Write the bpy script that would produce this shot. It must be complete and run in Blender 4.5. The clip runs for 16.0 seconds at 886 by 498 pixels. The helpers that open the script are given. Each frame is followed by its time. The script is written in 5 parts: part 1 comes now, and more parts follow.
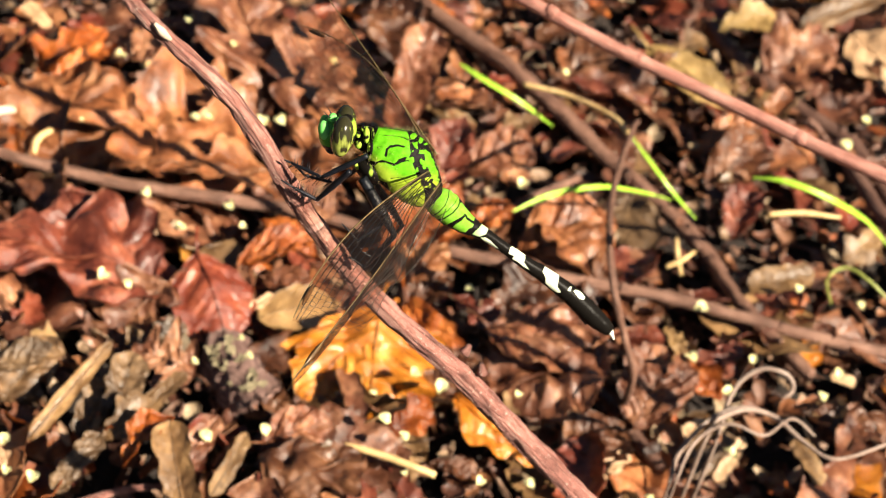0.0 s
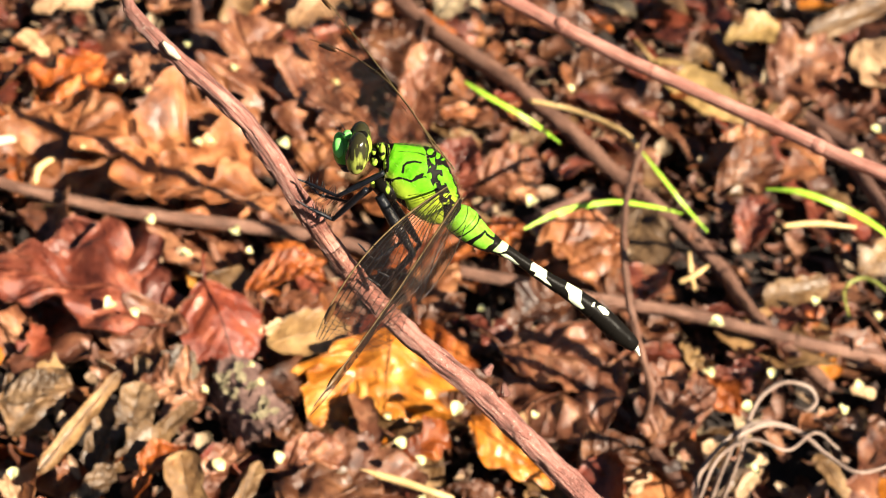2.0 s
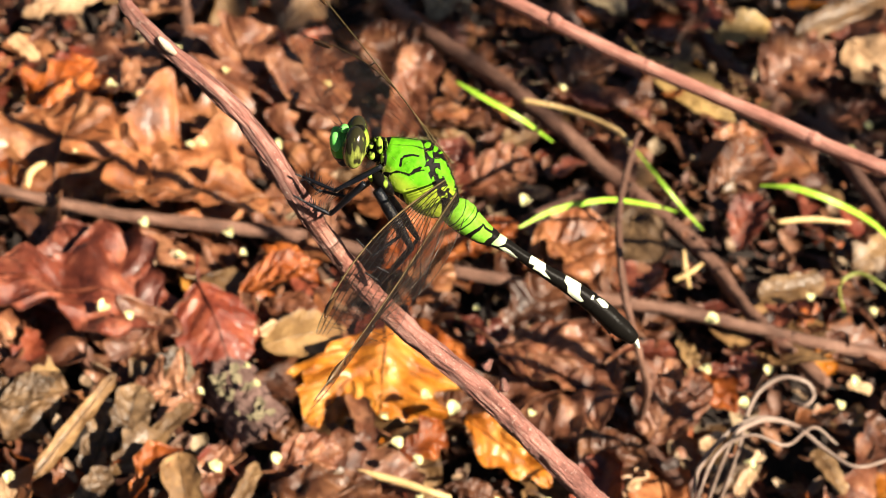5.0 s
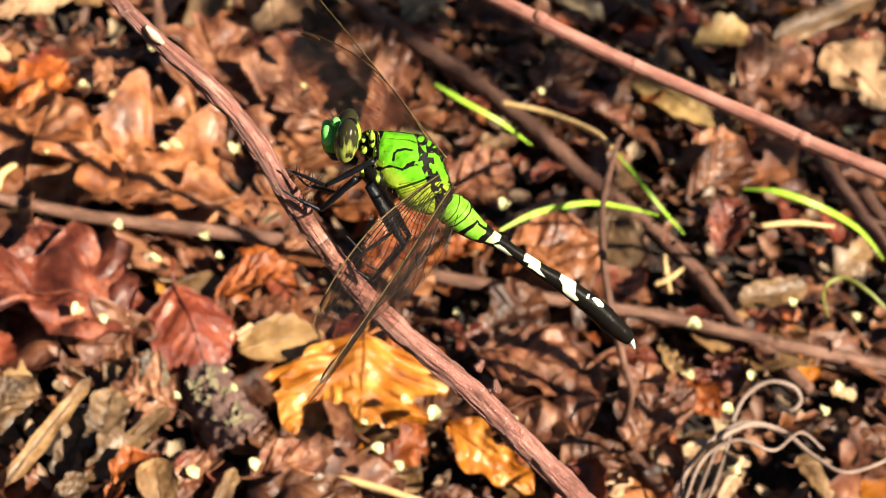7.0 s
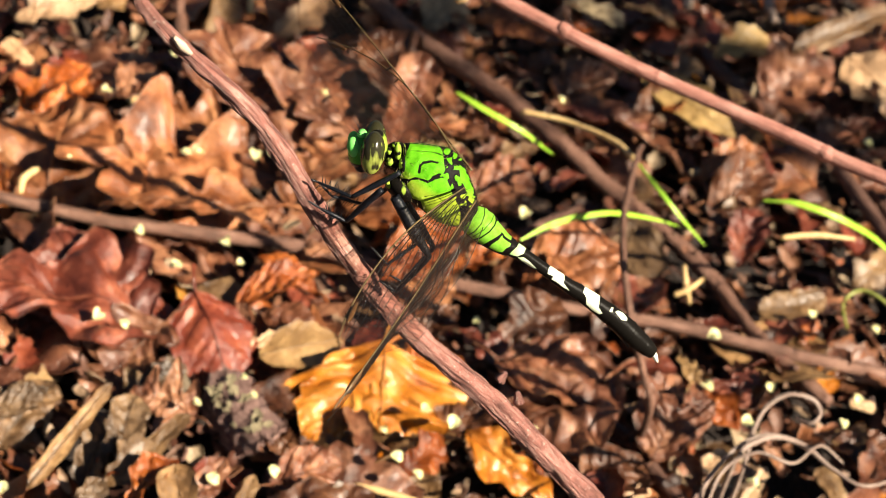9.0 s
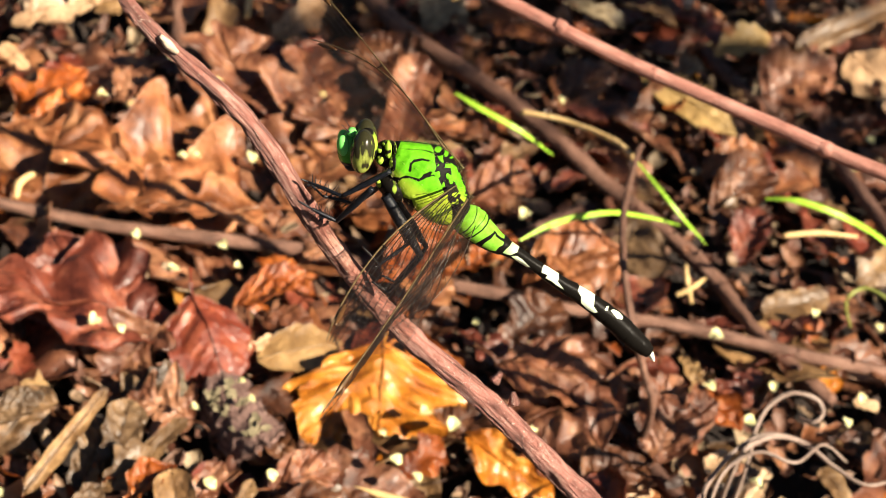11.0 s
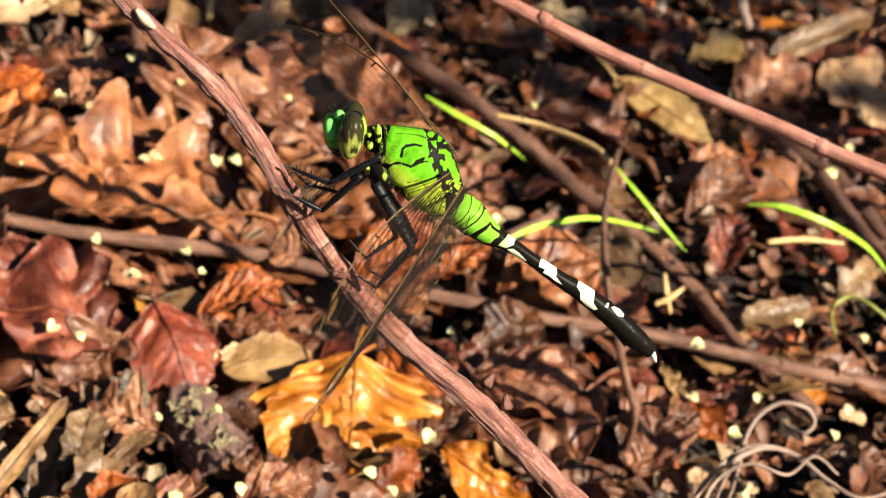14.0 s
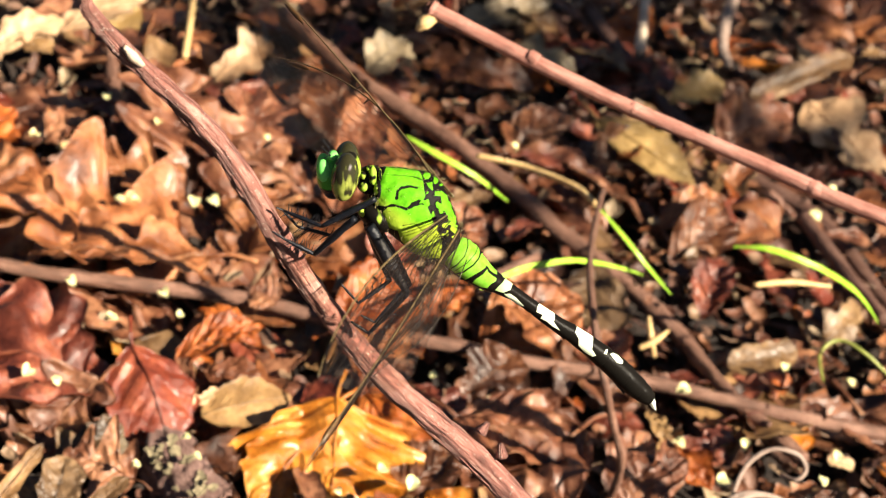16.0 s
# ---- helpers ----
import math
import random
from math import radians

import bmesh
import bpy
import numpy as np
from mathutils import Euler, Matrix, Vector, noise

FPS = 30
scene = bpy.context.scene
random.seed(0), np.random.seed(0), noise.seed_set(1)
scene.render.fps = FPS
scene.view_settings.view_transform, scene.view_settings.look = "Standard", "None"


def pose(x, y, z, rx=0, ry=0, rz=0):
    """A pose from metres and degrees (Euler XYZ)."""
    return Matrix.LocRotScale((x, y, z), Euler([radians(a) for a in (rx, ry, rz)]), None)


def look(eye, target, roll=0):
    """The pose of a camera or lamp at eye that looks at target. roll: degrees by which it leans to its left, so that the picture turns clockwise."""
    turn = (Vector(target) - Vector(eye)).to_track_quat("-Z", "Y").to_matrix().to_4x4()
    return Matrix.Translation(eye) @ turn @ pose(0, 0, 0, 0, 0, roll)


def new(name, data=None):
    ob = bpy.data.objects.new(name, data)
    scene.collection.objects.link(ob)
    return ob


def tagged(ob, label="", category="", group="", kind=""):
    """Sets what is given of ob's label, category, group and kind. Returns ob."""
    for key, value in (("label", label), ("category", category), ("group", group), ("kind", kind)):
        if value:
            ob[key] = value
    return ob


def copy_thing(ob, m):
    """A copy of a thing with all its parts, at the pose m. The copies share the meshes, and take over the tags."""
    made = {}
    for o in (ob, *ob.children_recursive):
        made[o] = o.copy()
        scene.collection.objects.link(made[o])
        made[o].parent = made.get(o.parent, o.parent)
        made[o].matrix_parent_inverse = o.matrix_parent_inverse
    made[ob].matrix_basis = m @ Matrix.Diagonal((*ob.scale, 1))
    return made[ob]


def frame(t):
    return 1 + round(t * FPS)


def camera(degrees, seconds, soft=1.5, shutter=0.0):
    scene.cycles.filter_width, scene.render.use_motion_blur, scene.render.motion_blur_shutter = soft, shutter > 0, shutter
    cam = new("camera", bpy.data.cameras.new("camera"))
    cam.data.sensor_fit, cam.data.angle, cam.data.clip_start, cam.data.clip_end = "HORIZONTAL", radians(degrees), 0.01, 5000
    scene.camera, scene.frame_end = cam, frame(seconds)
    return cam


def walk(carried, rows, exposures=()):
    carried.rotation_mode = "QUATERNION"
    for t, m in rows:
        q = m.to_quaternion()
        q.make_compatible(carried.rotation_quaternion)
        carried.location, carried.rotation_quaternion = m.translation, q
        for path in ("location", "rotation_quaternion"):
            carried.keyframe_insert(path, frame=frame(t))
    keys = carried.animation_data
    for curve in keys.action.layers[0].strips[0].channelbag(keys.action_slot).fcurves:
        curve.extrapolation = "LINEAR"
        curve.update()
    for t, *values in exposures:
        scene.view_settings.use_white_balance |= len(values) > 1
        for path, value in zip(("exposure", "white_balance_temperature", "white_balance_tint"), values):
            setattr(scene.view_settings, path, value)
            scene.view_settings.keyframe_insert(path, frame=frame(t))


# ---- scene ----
cam = camera(25.0, 16.0, soft=0.8)
cam.data.dof.use_dof, cam.data.dof.focus_distance, cam.data.dof.aperture_fstop = True, 0.178, 76.0
WALK = [
    (0, pose(-0.01178, -0.15525, 0.19750, 50.807, -11.754, 4.799)),
    (0.5, pose(-0.01282, -0.15543, 0.19977, 50.976, -11.738, 4.322)),
    (1, pose(-0.01290, -0.15554, 0.19719, 51.010, -11.741, 4.143)),
    (1.5, pose(-0.01237, -0.15350, 0.19547, 51.502, -11.060, 3.871)),
    (2, pose(-0.01376, -0.15205, 0.19333, 51.756, -10.729, 3.729)),
    (2.5, pose(-0.01386, -0.15168, 0.19285, 52.045, -10.536, 3.511)),
    (3, pose(-0.01427, -0.15286, 0.19231, 52.143, -10.500, 3.484)),
    (3.5, pose(-0.01416, -0.15337, 0.19279, 51.910, -10.386, 3.630)),
    (4, pose(-0.01412, -0.15343, 0.19185, 51.771, -10.328, 3.613)),
    (4.2, pose(-0.01336, -0.15358, 0.19256, 51.839, -10.114, 3.408)),
    (6.5, pose(-0.01715, -0.14958, 0.18784, 52.675, -11.454, 2.391)),
    (7, pose(-0.01677, -0.14999, 0.18681, 52.753, -11.254, 2.182)),
    (7.5, pose(-0.01823, -0.15055, 0.18502, 52.519, -11.423, 2.464)),
    (8, pose(-0.01732, -0.15034, 0.18697, 52.527, -11.581, 2.568)),
    (8.5, pose(-0.01836, -0.15032, 0.18653, 52.542, -11.496, 2.890)),
    (9, pose(-0.01804, -0.14972, 0.18762, 52.669, -11.489, 2.860)),
    (11.5, pose(-0.01621, -0.14729, 0.18416, 53.058, -10.674, 2.820)),
    (12, pose(-0.01638, -0.14514, 0.18249, 53.687, -10.504, 2.908)),
    (12.5, pose(-0.01798, -0.14365, 0.18326, 53.873, -10.982, 2.476)),
    (13, pose(-0.01796, -0.14354, 0.18375, 54.107, -11.248, 2.186)),
    (13.5, pose(-0.01857, -0.14376, 0.17995, 53.892, -11.370, 2.080)),
    (14, pose(-0.01900, -0.14152, 0.17606, 53.950, -11.970, 1.472)),
    (14.5, pose(-0.01860, -0.13970, 0.17432, 54.404, -12.549, 0.988)),
    (15, pose(-0.01952, -0.13838, 0.17196, 54.636, -12.668, 0.929)),
    (15.5, pose(-0.02181, -0.13723, 0.17137, 55.096, -12.750, 0.915)),
    (16, pose(-0.02115, -0.13737, 0.17306, 55.255, -12.632, 0.663)),
]
# the keyed exposure raises and lowers the overall brightness a little
walk(cam, WALK, [(0.0, 1.45), (0.5, 1.63), (1.0, 1.61), (1.5, 1.45), (2.0, 1.59), (2.4, 1.40), (2.5, 1.38), (3.5, 1.36), (6.5, 1.41), (7.0, 1.36), (8.5, 1.42), (9.0, 1.34), (12.0, 1.36), (13.5, 1.36),
                 (14.5, 1.21), (15.0, 1.21), (15.5, 1.40), (16.0, 1.55)])

# ---- light ----
SUN = Vector((0.68, -0.42, 0.66)).normalized()
sky = bpy.data.worlds.new("sky")
scene.world = sky
sky.use_nodes = True
sky_nodes = sky.node_tree.nodes
sky_tex = sky_nodes.new("ShaderNodeTexSky")
sky_tex.sky_type, sky_tex.sun_disc = "NISHITA", False
sky_tex.sun_elevation = math.asin(SUN.z)
sky_tex.sun_rotation = math.atan2(SUN.x, SUN.y)
sky_nodes["Background"].inputs["Strength"].default_value = 0.017
sky.node_tree.links.new(sky_tex.outputs[0], sky_nodes["Background"].inputs["Color"])
lamp = bpy.data.lights.new("sun", "SUN")
lamp.energy, lamp.angle, lamp.color = 5.0, radians(0.5), (1.0, 0.88, 0.70)
sun = new("sun", lamp)
sun.matrix_world = look(SUN * 3, (0, 0, 0))
scene.view_settings.exposure = 1.2

# ---- materials ----


def nodes_of(name):
    m = bpy.data.materials.new(name)
    m.use_nodes = True
    t = m.node_tree
    return m, t, t.nodes["Principled BSDF"]


def node(t, kind, **values):
    n = t.nodes.new("ShaderNode" + kind)
    for k, v in values.items():
        n.inputs[k].default_value = v
    return n


def ramp(t, source, stops):
    n = t.nodes.new("ShaderNodeValToRGB")
    e = n.color_ramp.elements
    while len(e) < len(stops):
        e.new(0.5)
    for i, (p, c) in enumerate(stops):
        e[i].position, e[i].color = p, (*c, 1.0)
    t.links.new(source, n.inputs["Fac"])
    return n.outputs["Color"]


def mixed(t, kind, fac, a, b):
    n = t.nodes.new("ShaderNodeMix")
    n.data_type, n.blend_type = "RGBA", kind
    for value, socket in ((fac, n.inputs[0]), (a, n.inputs[6]), (b, n.inputs[7])):
        if isinstance(value, bpy.types.NodeSocket):
            t.links.new(value, socket)
        else:
            socket.default_value = value if not isinstance(value, tuple) else (*value, 1.0)
    return n.outputs[2]


def maths(t, op, a, b=0.0, c=0.0):
    n = t.nodes.new("ShaderNodeMath")
    n.operation = op
    for value, socket in zip((a, b, c), n.inputs):
        if isinstance(value, bpy.types.NodeSocket):
            t.links.new(value, socket)
        else:
            socket.default_value = value
    return n.outputs[0]


def noise_at(t, coords, scale, detail=4.0, rough=0.6, stretch=None):
    n = node(t, "TexNoise", Scale=scale, Detail=detail, Roughness=rough)
    if stretch:
        m = node(t, "Mapping", Scale=stretch)
        t.links.new(coords, m.inputs["Vector"])
        coords = m.outputs["Vector"]
    t.links.new(coords, n.inputs["Vector"])
    return n.outputs["Fac"]


def bump(t, bsdf, height, distance, strength=1.0):
    n = node(t, "Bump", Strength=strength, Distance=distance)
    t.links.new(height, n.inputs["Height"])
    t.links.new(n.outputs["Normal"], bsdf.inputs["Normal"])


def leaf_material(name, dark, mid, light, gloss=0.42, glow=0.12, spotted=0.6, veined=0.45, wax=0.22):
    """A dry leaf: blotches, side veins by the leaf's own coordinates, fine grain; each leaf a little different."""
    m, t, b = nodes_of(name)
    dark, mid, light = ((k * 1.04 * c[0], k * 0.93 * c[1], k * 0.66 * c[2]) for k, c in ((0.55, dark), (0.73, mid), (1.06, light)))
    uv = node(t, "UVMap").outputs["UV"]
    place = node(t, "TexCoord").outputs["Object"]
    info = node(t, "ObjectInfo").outputs["Random"]
    shifted = t.nodes.new("ShaderNodeVectorMath")
    shifted.operation = "ADD"
    t.links.new(place, shifted.inputs[0])
    t.links.new(info, shifted.inputs[1])
    big = noise_at(t, shifted.outputs[0], 190.0, 3.0, 0.6)
    fine = noise_at(t, shifted.outputs[0], 1700.0, 5.0, 0.7)
    colour = ramp(t, big, [(0.28, dark), (0.5, mid), (0.74, light)])
    colour = mixed(t, "MULTIPLY", 0.55, colour, ramp(t, fine, [(0.3, (0.45, 0.42, 0.4)), (0.62, (1.25, 1.2, 1.15))]))
    sep = node(t, "SeparateXYZ")
    t.links.new(uv, sep.inputs[0])
    across = maths(t, "ABSOLUTE", maths(t, "SUBTRACT", sep.outputs[1], 0.5))
    bent = maths(t, "ADD", maths(t, "SUBTRACT", sep.outputs[0], maths(t, "MULTIPLY", across, 0.5)), maths(t, "MULTIPLY", big, 0.16))
    veins = maths(t, "ABSOLUTE", maths(t, "SINE", maths(t, "MULTIPLY", bent, 27.0)))
    thin = ramp(t, veins, [(0.02, (0.72, 0.66, 0.6)), (0.16, (1.0, 1.0, 1.0))])
    colour = mixed(t, "MULTIPLY", veined, colour, thin)
    spots = ramp(t, noise_at(t, shifted.outputs[0], 520.0, 2.0, 0.5), [(0.62, (1, 1, 1)), (0.72, (0.35, 0.28, 0.25))])
    colour = mixed(t, "MULTIPLY", spotted, colour, spots)
    colour = mixed(t, "MULTIPLY", 1.0, colour, ramp(t, info, [(0.0, (0.75, 0.72, 0.72)), (0.5, (1, 1, 1)), (1.0, (1.2, 1.12, 1.05))]))
    t.links.new(colour, b.inputs["Base Color"])
    t.links.new(ramp(t, fine, [(0.3, (gloss - 0.14,) * 3), (0.7, (gloss + 0.08,) * 3)]), b.inputs["Roughness"])
    b.inputs["Specular IOR Level"].default_value = 0.5
    b.inputs["Coat Weight"].default_value, b.inputs["Coat Roughness"].default_value = wax, 0.30
    height = maths(t, "ADD", maths(t, "MULTIPLY", fine, 0.5), maths(t, "MULTIPLY", veins, 1.1 * veined))
    bump(t, b, maths(t, "ADD", height, maths(t, "MULTIPLY", big, 0.9)), 0.0006, 0.75)
    through_light = node(t, "BsdfTranslucent")
    t.links.new(colour, through_light.inputs["Color"])
    mix = node(t, "MixShader", Fac=glow)
    t.links.new(b.outputs[0], mix.inputs[1])
    t.links.new(through_light.outputs[0], mix.inputs[2])
    t.links.new(mix.outputs[0], t.nodes["Material Output"].inputs["Surface"])
    return m


LEAF = {
    "amber": leaf_material("amber leaf", (0.52, 0.17, 0.018), (0.76, 0.30, 0.040), (0.74, 0.42, 0.12), 0.20, 0.2, 0.1, 0.4, 0.55),
    "crimson": leaf_material("crimson leaf", (0.13, 0.026, 0.018), (0.28, 0.062, 0.042), (0.46, 0.15, 0.10), 0.36, 0.12, 0.4, 0.2, 0.3),
    "maroon": leaf_material("maroon leaf", (0.085, 0.020, 0.016), (0.22, 0.060, 0.046), (0.38, 0.15, 0.12), 0.36),
    "russet": leaf_material("russet leaf", (0.17, 0.055, 0.024), (0.38, 0.155, 0.080), (0.54, 0.30, 0.19), 0.4),
    "rust": leaf_material("rust leaf", (0.161, 0.032, 0.007), (0.414, 0.109, 0.018), (0.575, 0.218, 0.069), 0.38),
    "mauve": leaf_material("mauve leaf", (0.085, 0.030, 0.022), (0.25, 0.105, 0.075), (0.43, 0.24, 0.18), 0.36),
    "umber": leaf_material("umber leaf", (0.045, 0.016, 0.009), (0.14, 0.055, 0.030), (0.27, 0.135, 0.085), 0.4),
    "tan": leaf_material("tan leaf", (0.12, 0.068, 0.038), (0.27, 0.17, 0.10), (0.44, 0.31, 0.20), 0.42, 0.12, 0.5, 0.2),
    "fawn": leaf_material("fawn leaf", (0.26, 0.155, 0.085), (0.42, 0.275, 0.155), (0.50, 0.36, 0.22), 0.40, 0.12, 0.25, 0.06),
    "pale": leaf_material("pale leaf", (0.55, 0.36, 0.26), (0.80, 0.58, 0.46), (0.78, 0.64, 0.56), 0.42, 0.12, 0.3, 0.15),
    "olive": leaf_material("olive leaf", (0.36, 0.25, 0.11), (0.52, 0.38, 0.19), (0.60, 0.46, 0.26), 0.45, 0.12, 0.2, 0.1),
    "greybrown": leaf_material("grey brown leaf", (0.06, 0.038, 0.026), (0.17, 0.112, 0.078), (0.32, 0.225, 0.16), 0.42, 0.12, 0.5, 0.2),
    "greyslate": leaf_material("grey leaf", (0.12, 0.10, 0.085), (0.28, 0.24, 0.2), (0.4, 0.36, 0.32), 0.5),
}
LEAF_WORDS = {
    "amber": "glossy amber-orange", "crimson": "dull crimson-red", "maroon": "dark maroon-brown", "russet": "orange-brown",
    "rust": "rust-orange", "mauve": "mauve-brown", "umber": "dark umber-brown", "tan": "bleached tan", "pale": "pale cream-pink", "fawn": "smooth fawn-tan",
    "olive": "yellowish olive-tan", "greybrown": "weathered grey-brown", "greyslate": "grey bleached",
}


def bark_material(name, dark, mid, light, ridge=0.0004, fleck=0.0):
    m, t, b = nodes_of(name)
    uv = node(t, "UVMap").outputs["UV"]
    place = node(t, "TexCoord").outputs["Object"]
    streak = noise_at(t, uv, 1.0, 6.0, 0.65, (26.0, 5.0, 1.0))
    blotch = noise_at(t, place, 260.0, 3.0)
    fine = noise_at(t, place, 2600.0, 4.0, 0.7)
    colour = ramp(t, streak, [(0.3, dark), (0.5, mid), (0.72, light)])
    colour = mixed(t, "MULTIPLY", 0.7, colour, ramp(t, blotch, [(0.3, (0.55, 0.48, 0.45)), (0.5, (1.0, 0.93, 0.9)), (0.68, (1.2, 1.2, 1.2))]))
    if fleck:
        colour = mixed(t, "MIX", ramp(t, fine, [(0.6, (0, 0, 0)), (0.7, (fleck,) * 3)]), colour, (0.6, 0.48, 0.4))
    t.links.new(colour, b.inputs["Base Color"])
    b.inputs["Roughness"].default_value = 0.6
    bump(t, b, maths(t, "ADD", streak, maths(t, "MULTIPLY", fine, 0.4)), ridge)
    return m


TWIG = bark_material("reddish twig bark", (0.07, 0.028, 0.021), (0.32, 0.130, 0.102), (0.60, 0.38, 0.31), 0.0008, 0.8)
RED_BARK = bark_material("pink stem bark", (0.24, 0.09, 0.066), (0.42, 0.19, 0.145), (0.55, 0.31, 0.25), 0.0002, 0.3)
BROWN_BARK = bark_material("brown stick bark", (0.06, 0.028, 0.018), (0.20, 0.10, 0.066), (0.36, 0.21, 0.15), 0.0005)
BROWN_MAUVE = bark_material("rotten mauve bark", (0.06, 0.03, 0.026), (0.20, 0.115, 0.095), (0.38, 0.25, 0.21), 0.0006, 0.35)
DARK_BARK = bark_material("dark stick bark", (0.045, 0.02, 0.014), (0.12, 0.06, 0.042), (0.21, 0.12, 0.09), 0.0003)
GREY_BARK = bark_material("grey stem bark", (0.15, 0.10, 0.075), (0.32, 0.235, 0.19), (0.5, 0.41, 0.35), 0.0002)
STRAW = bark_material("straw", (0.42, 0.26, 0.09), (0.68, 0.48, 0.21), (0.80, 0.64, 0.36), 0.0001)
WOOD = bark_material("bare pale wood", (0.5, 0.38, 0.26), (0.68, 0.55, 0.42), (0.76, 0.66, 0.54), 0.0002)


def plain_material(name, low, high, scale, rough=0.5, distance=0.0002, islands=False, spec=0.5):
    m, t, b = nodes_of(name)
    place = node(t, "TexCoord").outputs["Object"]
    n = noise_at(t, place, scale, 5.0, 0.65)
    colour = ramp(t, n, [(0.3, low), (0.7, high)])
    if islands:
        r = node(t, "NewGeometry").outputs["Random Per Island"]
        colour = mixed(t, "MULTIPLY", 1.0, colour, ramp(t, r, islands))
    t.links.new(colour, b.inputs["Base Color"])
    b.inputs["Roughness"].default_value = rough
    b.inputs["Specular IOR Level"].default_value = spec
    bump(t, b, n, distance)
    return m


SOIL = plain_material("dark humus", (0.008, 0.005, 0.004), (0.035, 0.02, 0.013), 400.0, 0.85, 0.002)
CRUMB = plain_material("leaf crumbs", (0.35, 0.33, 0.3), (0.75, 0.72, 0.68), 900.0, 0.5, 0.0003, [
    (0.0, (0.05, 0.02, 0.012)), (0.2, (0.14, 0.05, 0.028)), (0.4, (0.26, 0.105, 0.06)), (0.55, (0.36, 0.15, 0.06)),
    (0.7, (0.22, 0.11, 0.085)), (0.85, (0.42, 0.27, 0.17)), (1.0, (0.6, 0.46, 0.3))])
CHIP = plain_material("pale yellow flake", (0.66, 0.60, 0.20), (0.86, 0.82, 0.48), 1500.0, 0.25)
LICHEN = plain_material("lichen", (0.16, 0.13, 0.07), (0.40, 0.33, 0.20), 900.0, 0.8)
GRASS = plain_material("grass", (0.22, 0.44, 0.015), (0.42, 0.66, 0.07), 500.0, 0.35)
SHOOT = plain_material("yellow green shoot", (0.16, 0.20, 0.03), (0.34, 0.36, 0.09), 500.0, 0.4)
LEAFLET = plain_material("small green leaf", (0.05, 0.2, 0.01), (0.12, 0.38, 0.03), 500.0, 0.4)


def insect_material(name, black, low, high, rough=0.32, tail=None, crisp=9.0):
    """Pale patches on black by the mesh's own 'mark' (positive inside a patch) and 'along' (0 to 1 from thorax to tail)."""
    m, t, b = nodes_of(name)
    mark = t.nodes.new("ShaderNodeAttribute")
    mark.attribute_name = "mark"
    place = node(t, "TexCoord").outputs["Object"]
    n = noise_at(t, place, 1500.0, 4.0)
    colour = ramp(t, n, [(0.3, low), (0.7, high)])
    if tail:
        along = t.nodes.new("ShaderNodeAttribute")
        along.attribute_name = "along"
        colour = mixed(t, "MIX", ramp(t, along.outputs["Fac"], [(0.19, (0, 0, 0)), (0.30, (1, 1, 1))]), colour, tail)
    edge = maths(t, "MULTIPLY_ADD", mark.outputs["Fac"], crisp, 0.5)
    edge = maths(t, "MINIMUM", maths(t, "MAXIMUM", maths(t, "ADD", edge, maths(t, "MULTIPLY", maths(t, "SUBTRACT", n, 0.5), 0.7)), 0.0), 1.0)
    t.links.new(mixed(t, "MIX", edge, black, colour), b.inputs["Base Color"])
    b.inputs["Roughness"].default_value = rough
    b.inputs["Specular IOR Level"].default_value = 0.45 if rough < 0.3 else 0.05
    bump(t, b, noise_at(t, place, 5200.0, 3.0), 0.00005, 0.5)
    return m


BLACK = (0.007, 0.006, 0.005)
THORAX = insect_material("green thorax", BLACK, (0.070, 0.30, 0.006), (0.14, 0.46, 0.014), 0.5, (0.32, 0.47, 0.035), 14.0)
ABDOMEN = insect_material("banded abdomen", BLACK, (0.13, 0.38, 0.018), (0.22, 0.50, 0.05), 0.36, (0.78, 0.86, 0.62), 14.0)
FACE = insect_material("green face", BLACK, (0.04, 0.24, 0.012), (0.10, 0.40, 0.03), 0.25)
MINT = insect_material("mint face patch", BLACK, (0.13, 0.58, 0.10), (0.26, 0.74, 0.20), 0.3)
EYE = insect_material("compound eye", (0.026, 0.024, 0.010), (0.18, 0.22, 0.03), (0.34, 0.38, 0.08), 0.08, crisp=2.2)
NECK = insect_material("spotted neck", BLACK, (0.18, 0.30, 0.025), (0.32, 0.44, 0.06), 0.4)
LEG = plain_material("black leg", (0.003, 0.003, 0.004), (0.010, 0.012, 0.018), 2500.0, 0.34, 0.00010, spec=0.3)
VEIN = plain_material("wing vein", (0.006, 0.004, 0.002), (0.02, 0.011, 0.006), 1500.0, 0.35, 0.00002)
COSTA = plain_material("wing leading edge", (0.05, 0.032, 0.013), (0.20, 0.14, 0.06), 1500.0, 0.40, 0.00002)
STIGMA = plain_material("wing spot", (0.05, 0.02, 0.006), (0.11, 0.05, 0.014), 1500.0, 0.4, 0.00002)
BRISTLE = plain_material("pale bristle", (0.30, 0.24, 0.10), (0.5, 0.42, 0.2), 1500.0, 0.4, 0.00002)
PALE_TIP = plain_material("white tail tip", (0.74, 0.8, 0.6), (0.86, 0.88, 0.76), 1500.0, 0.5, 0.00003)


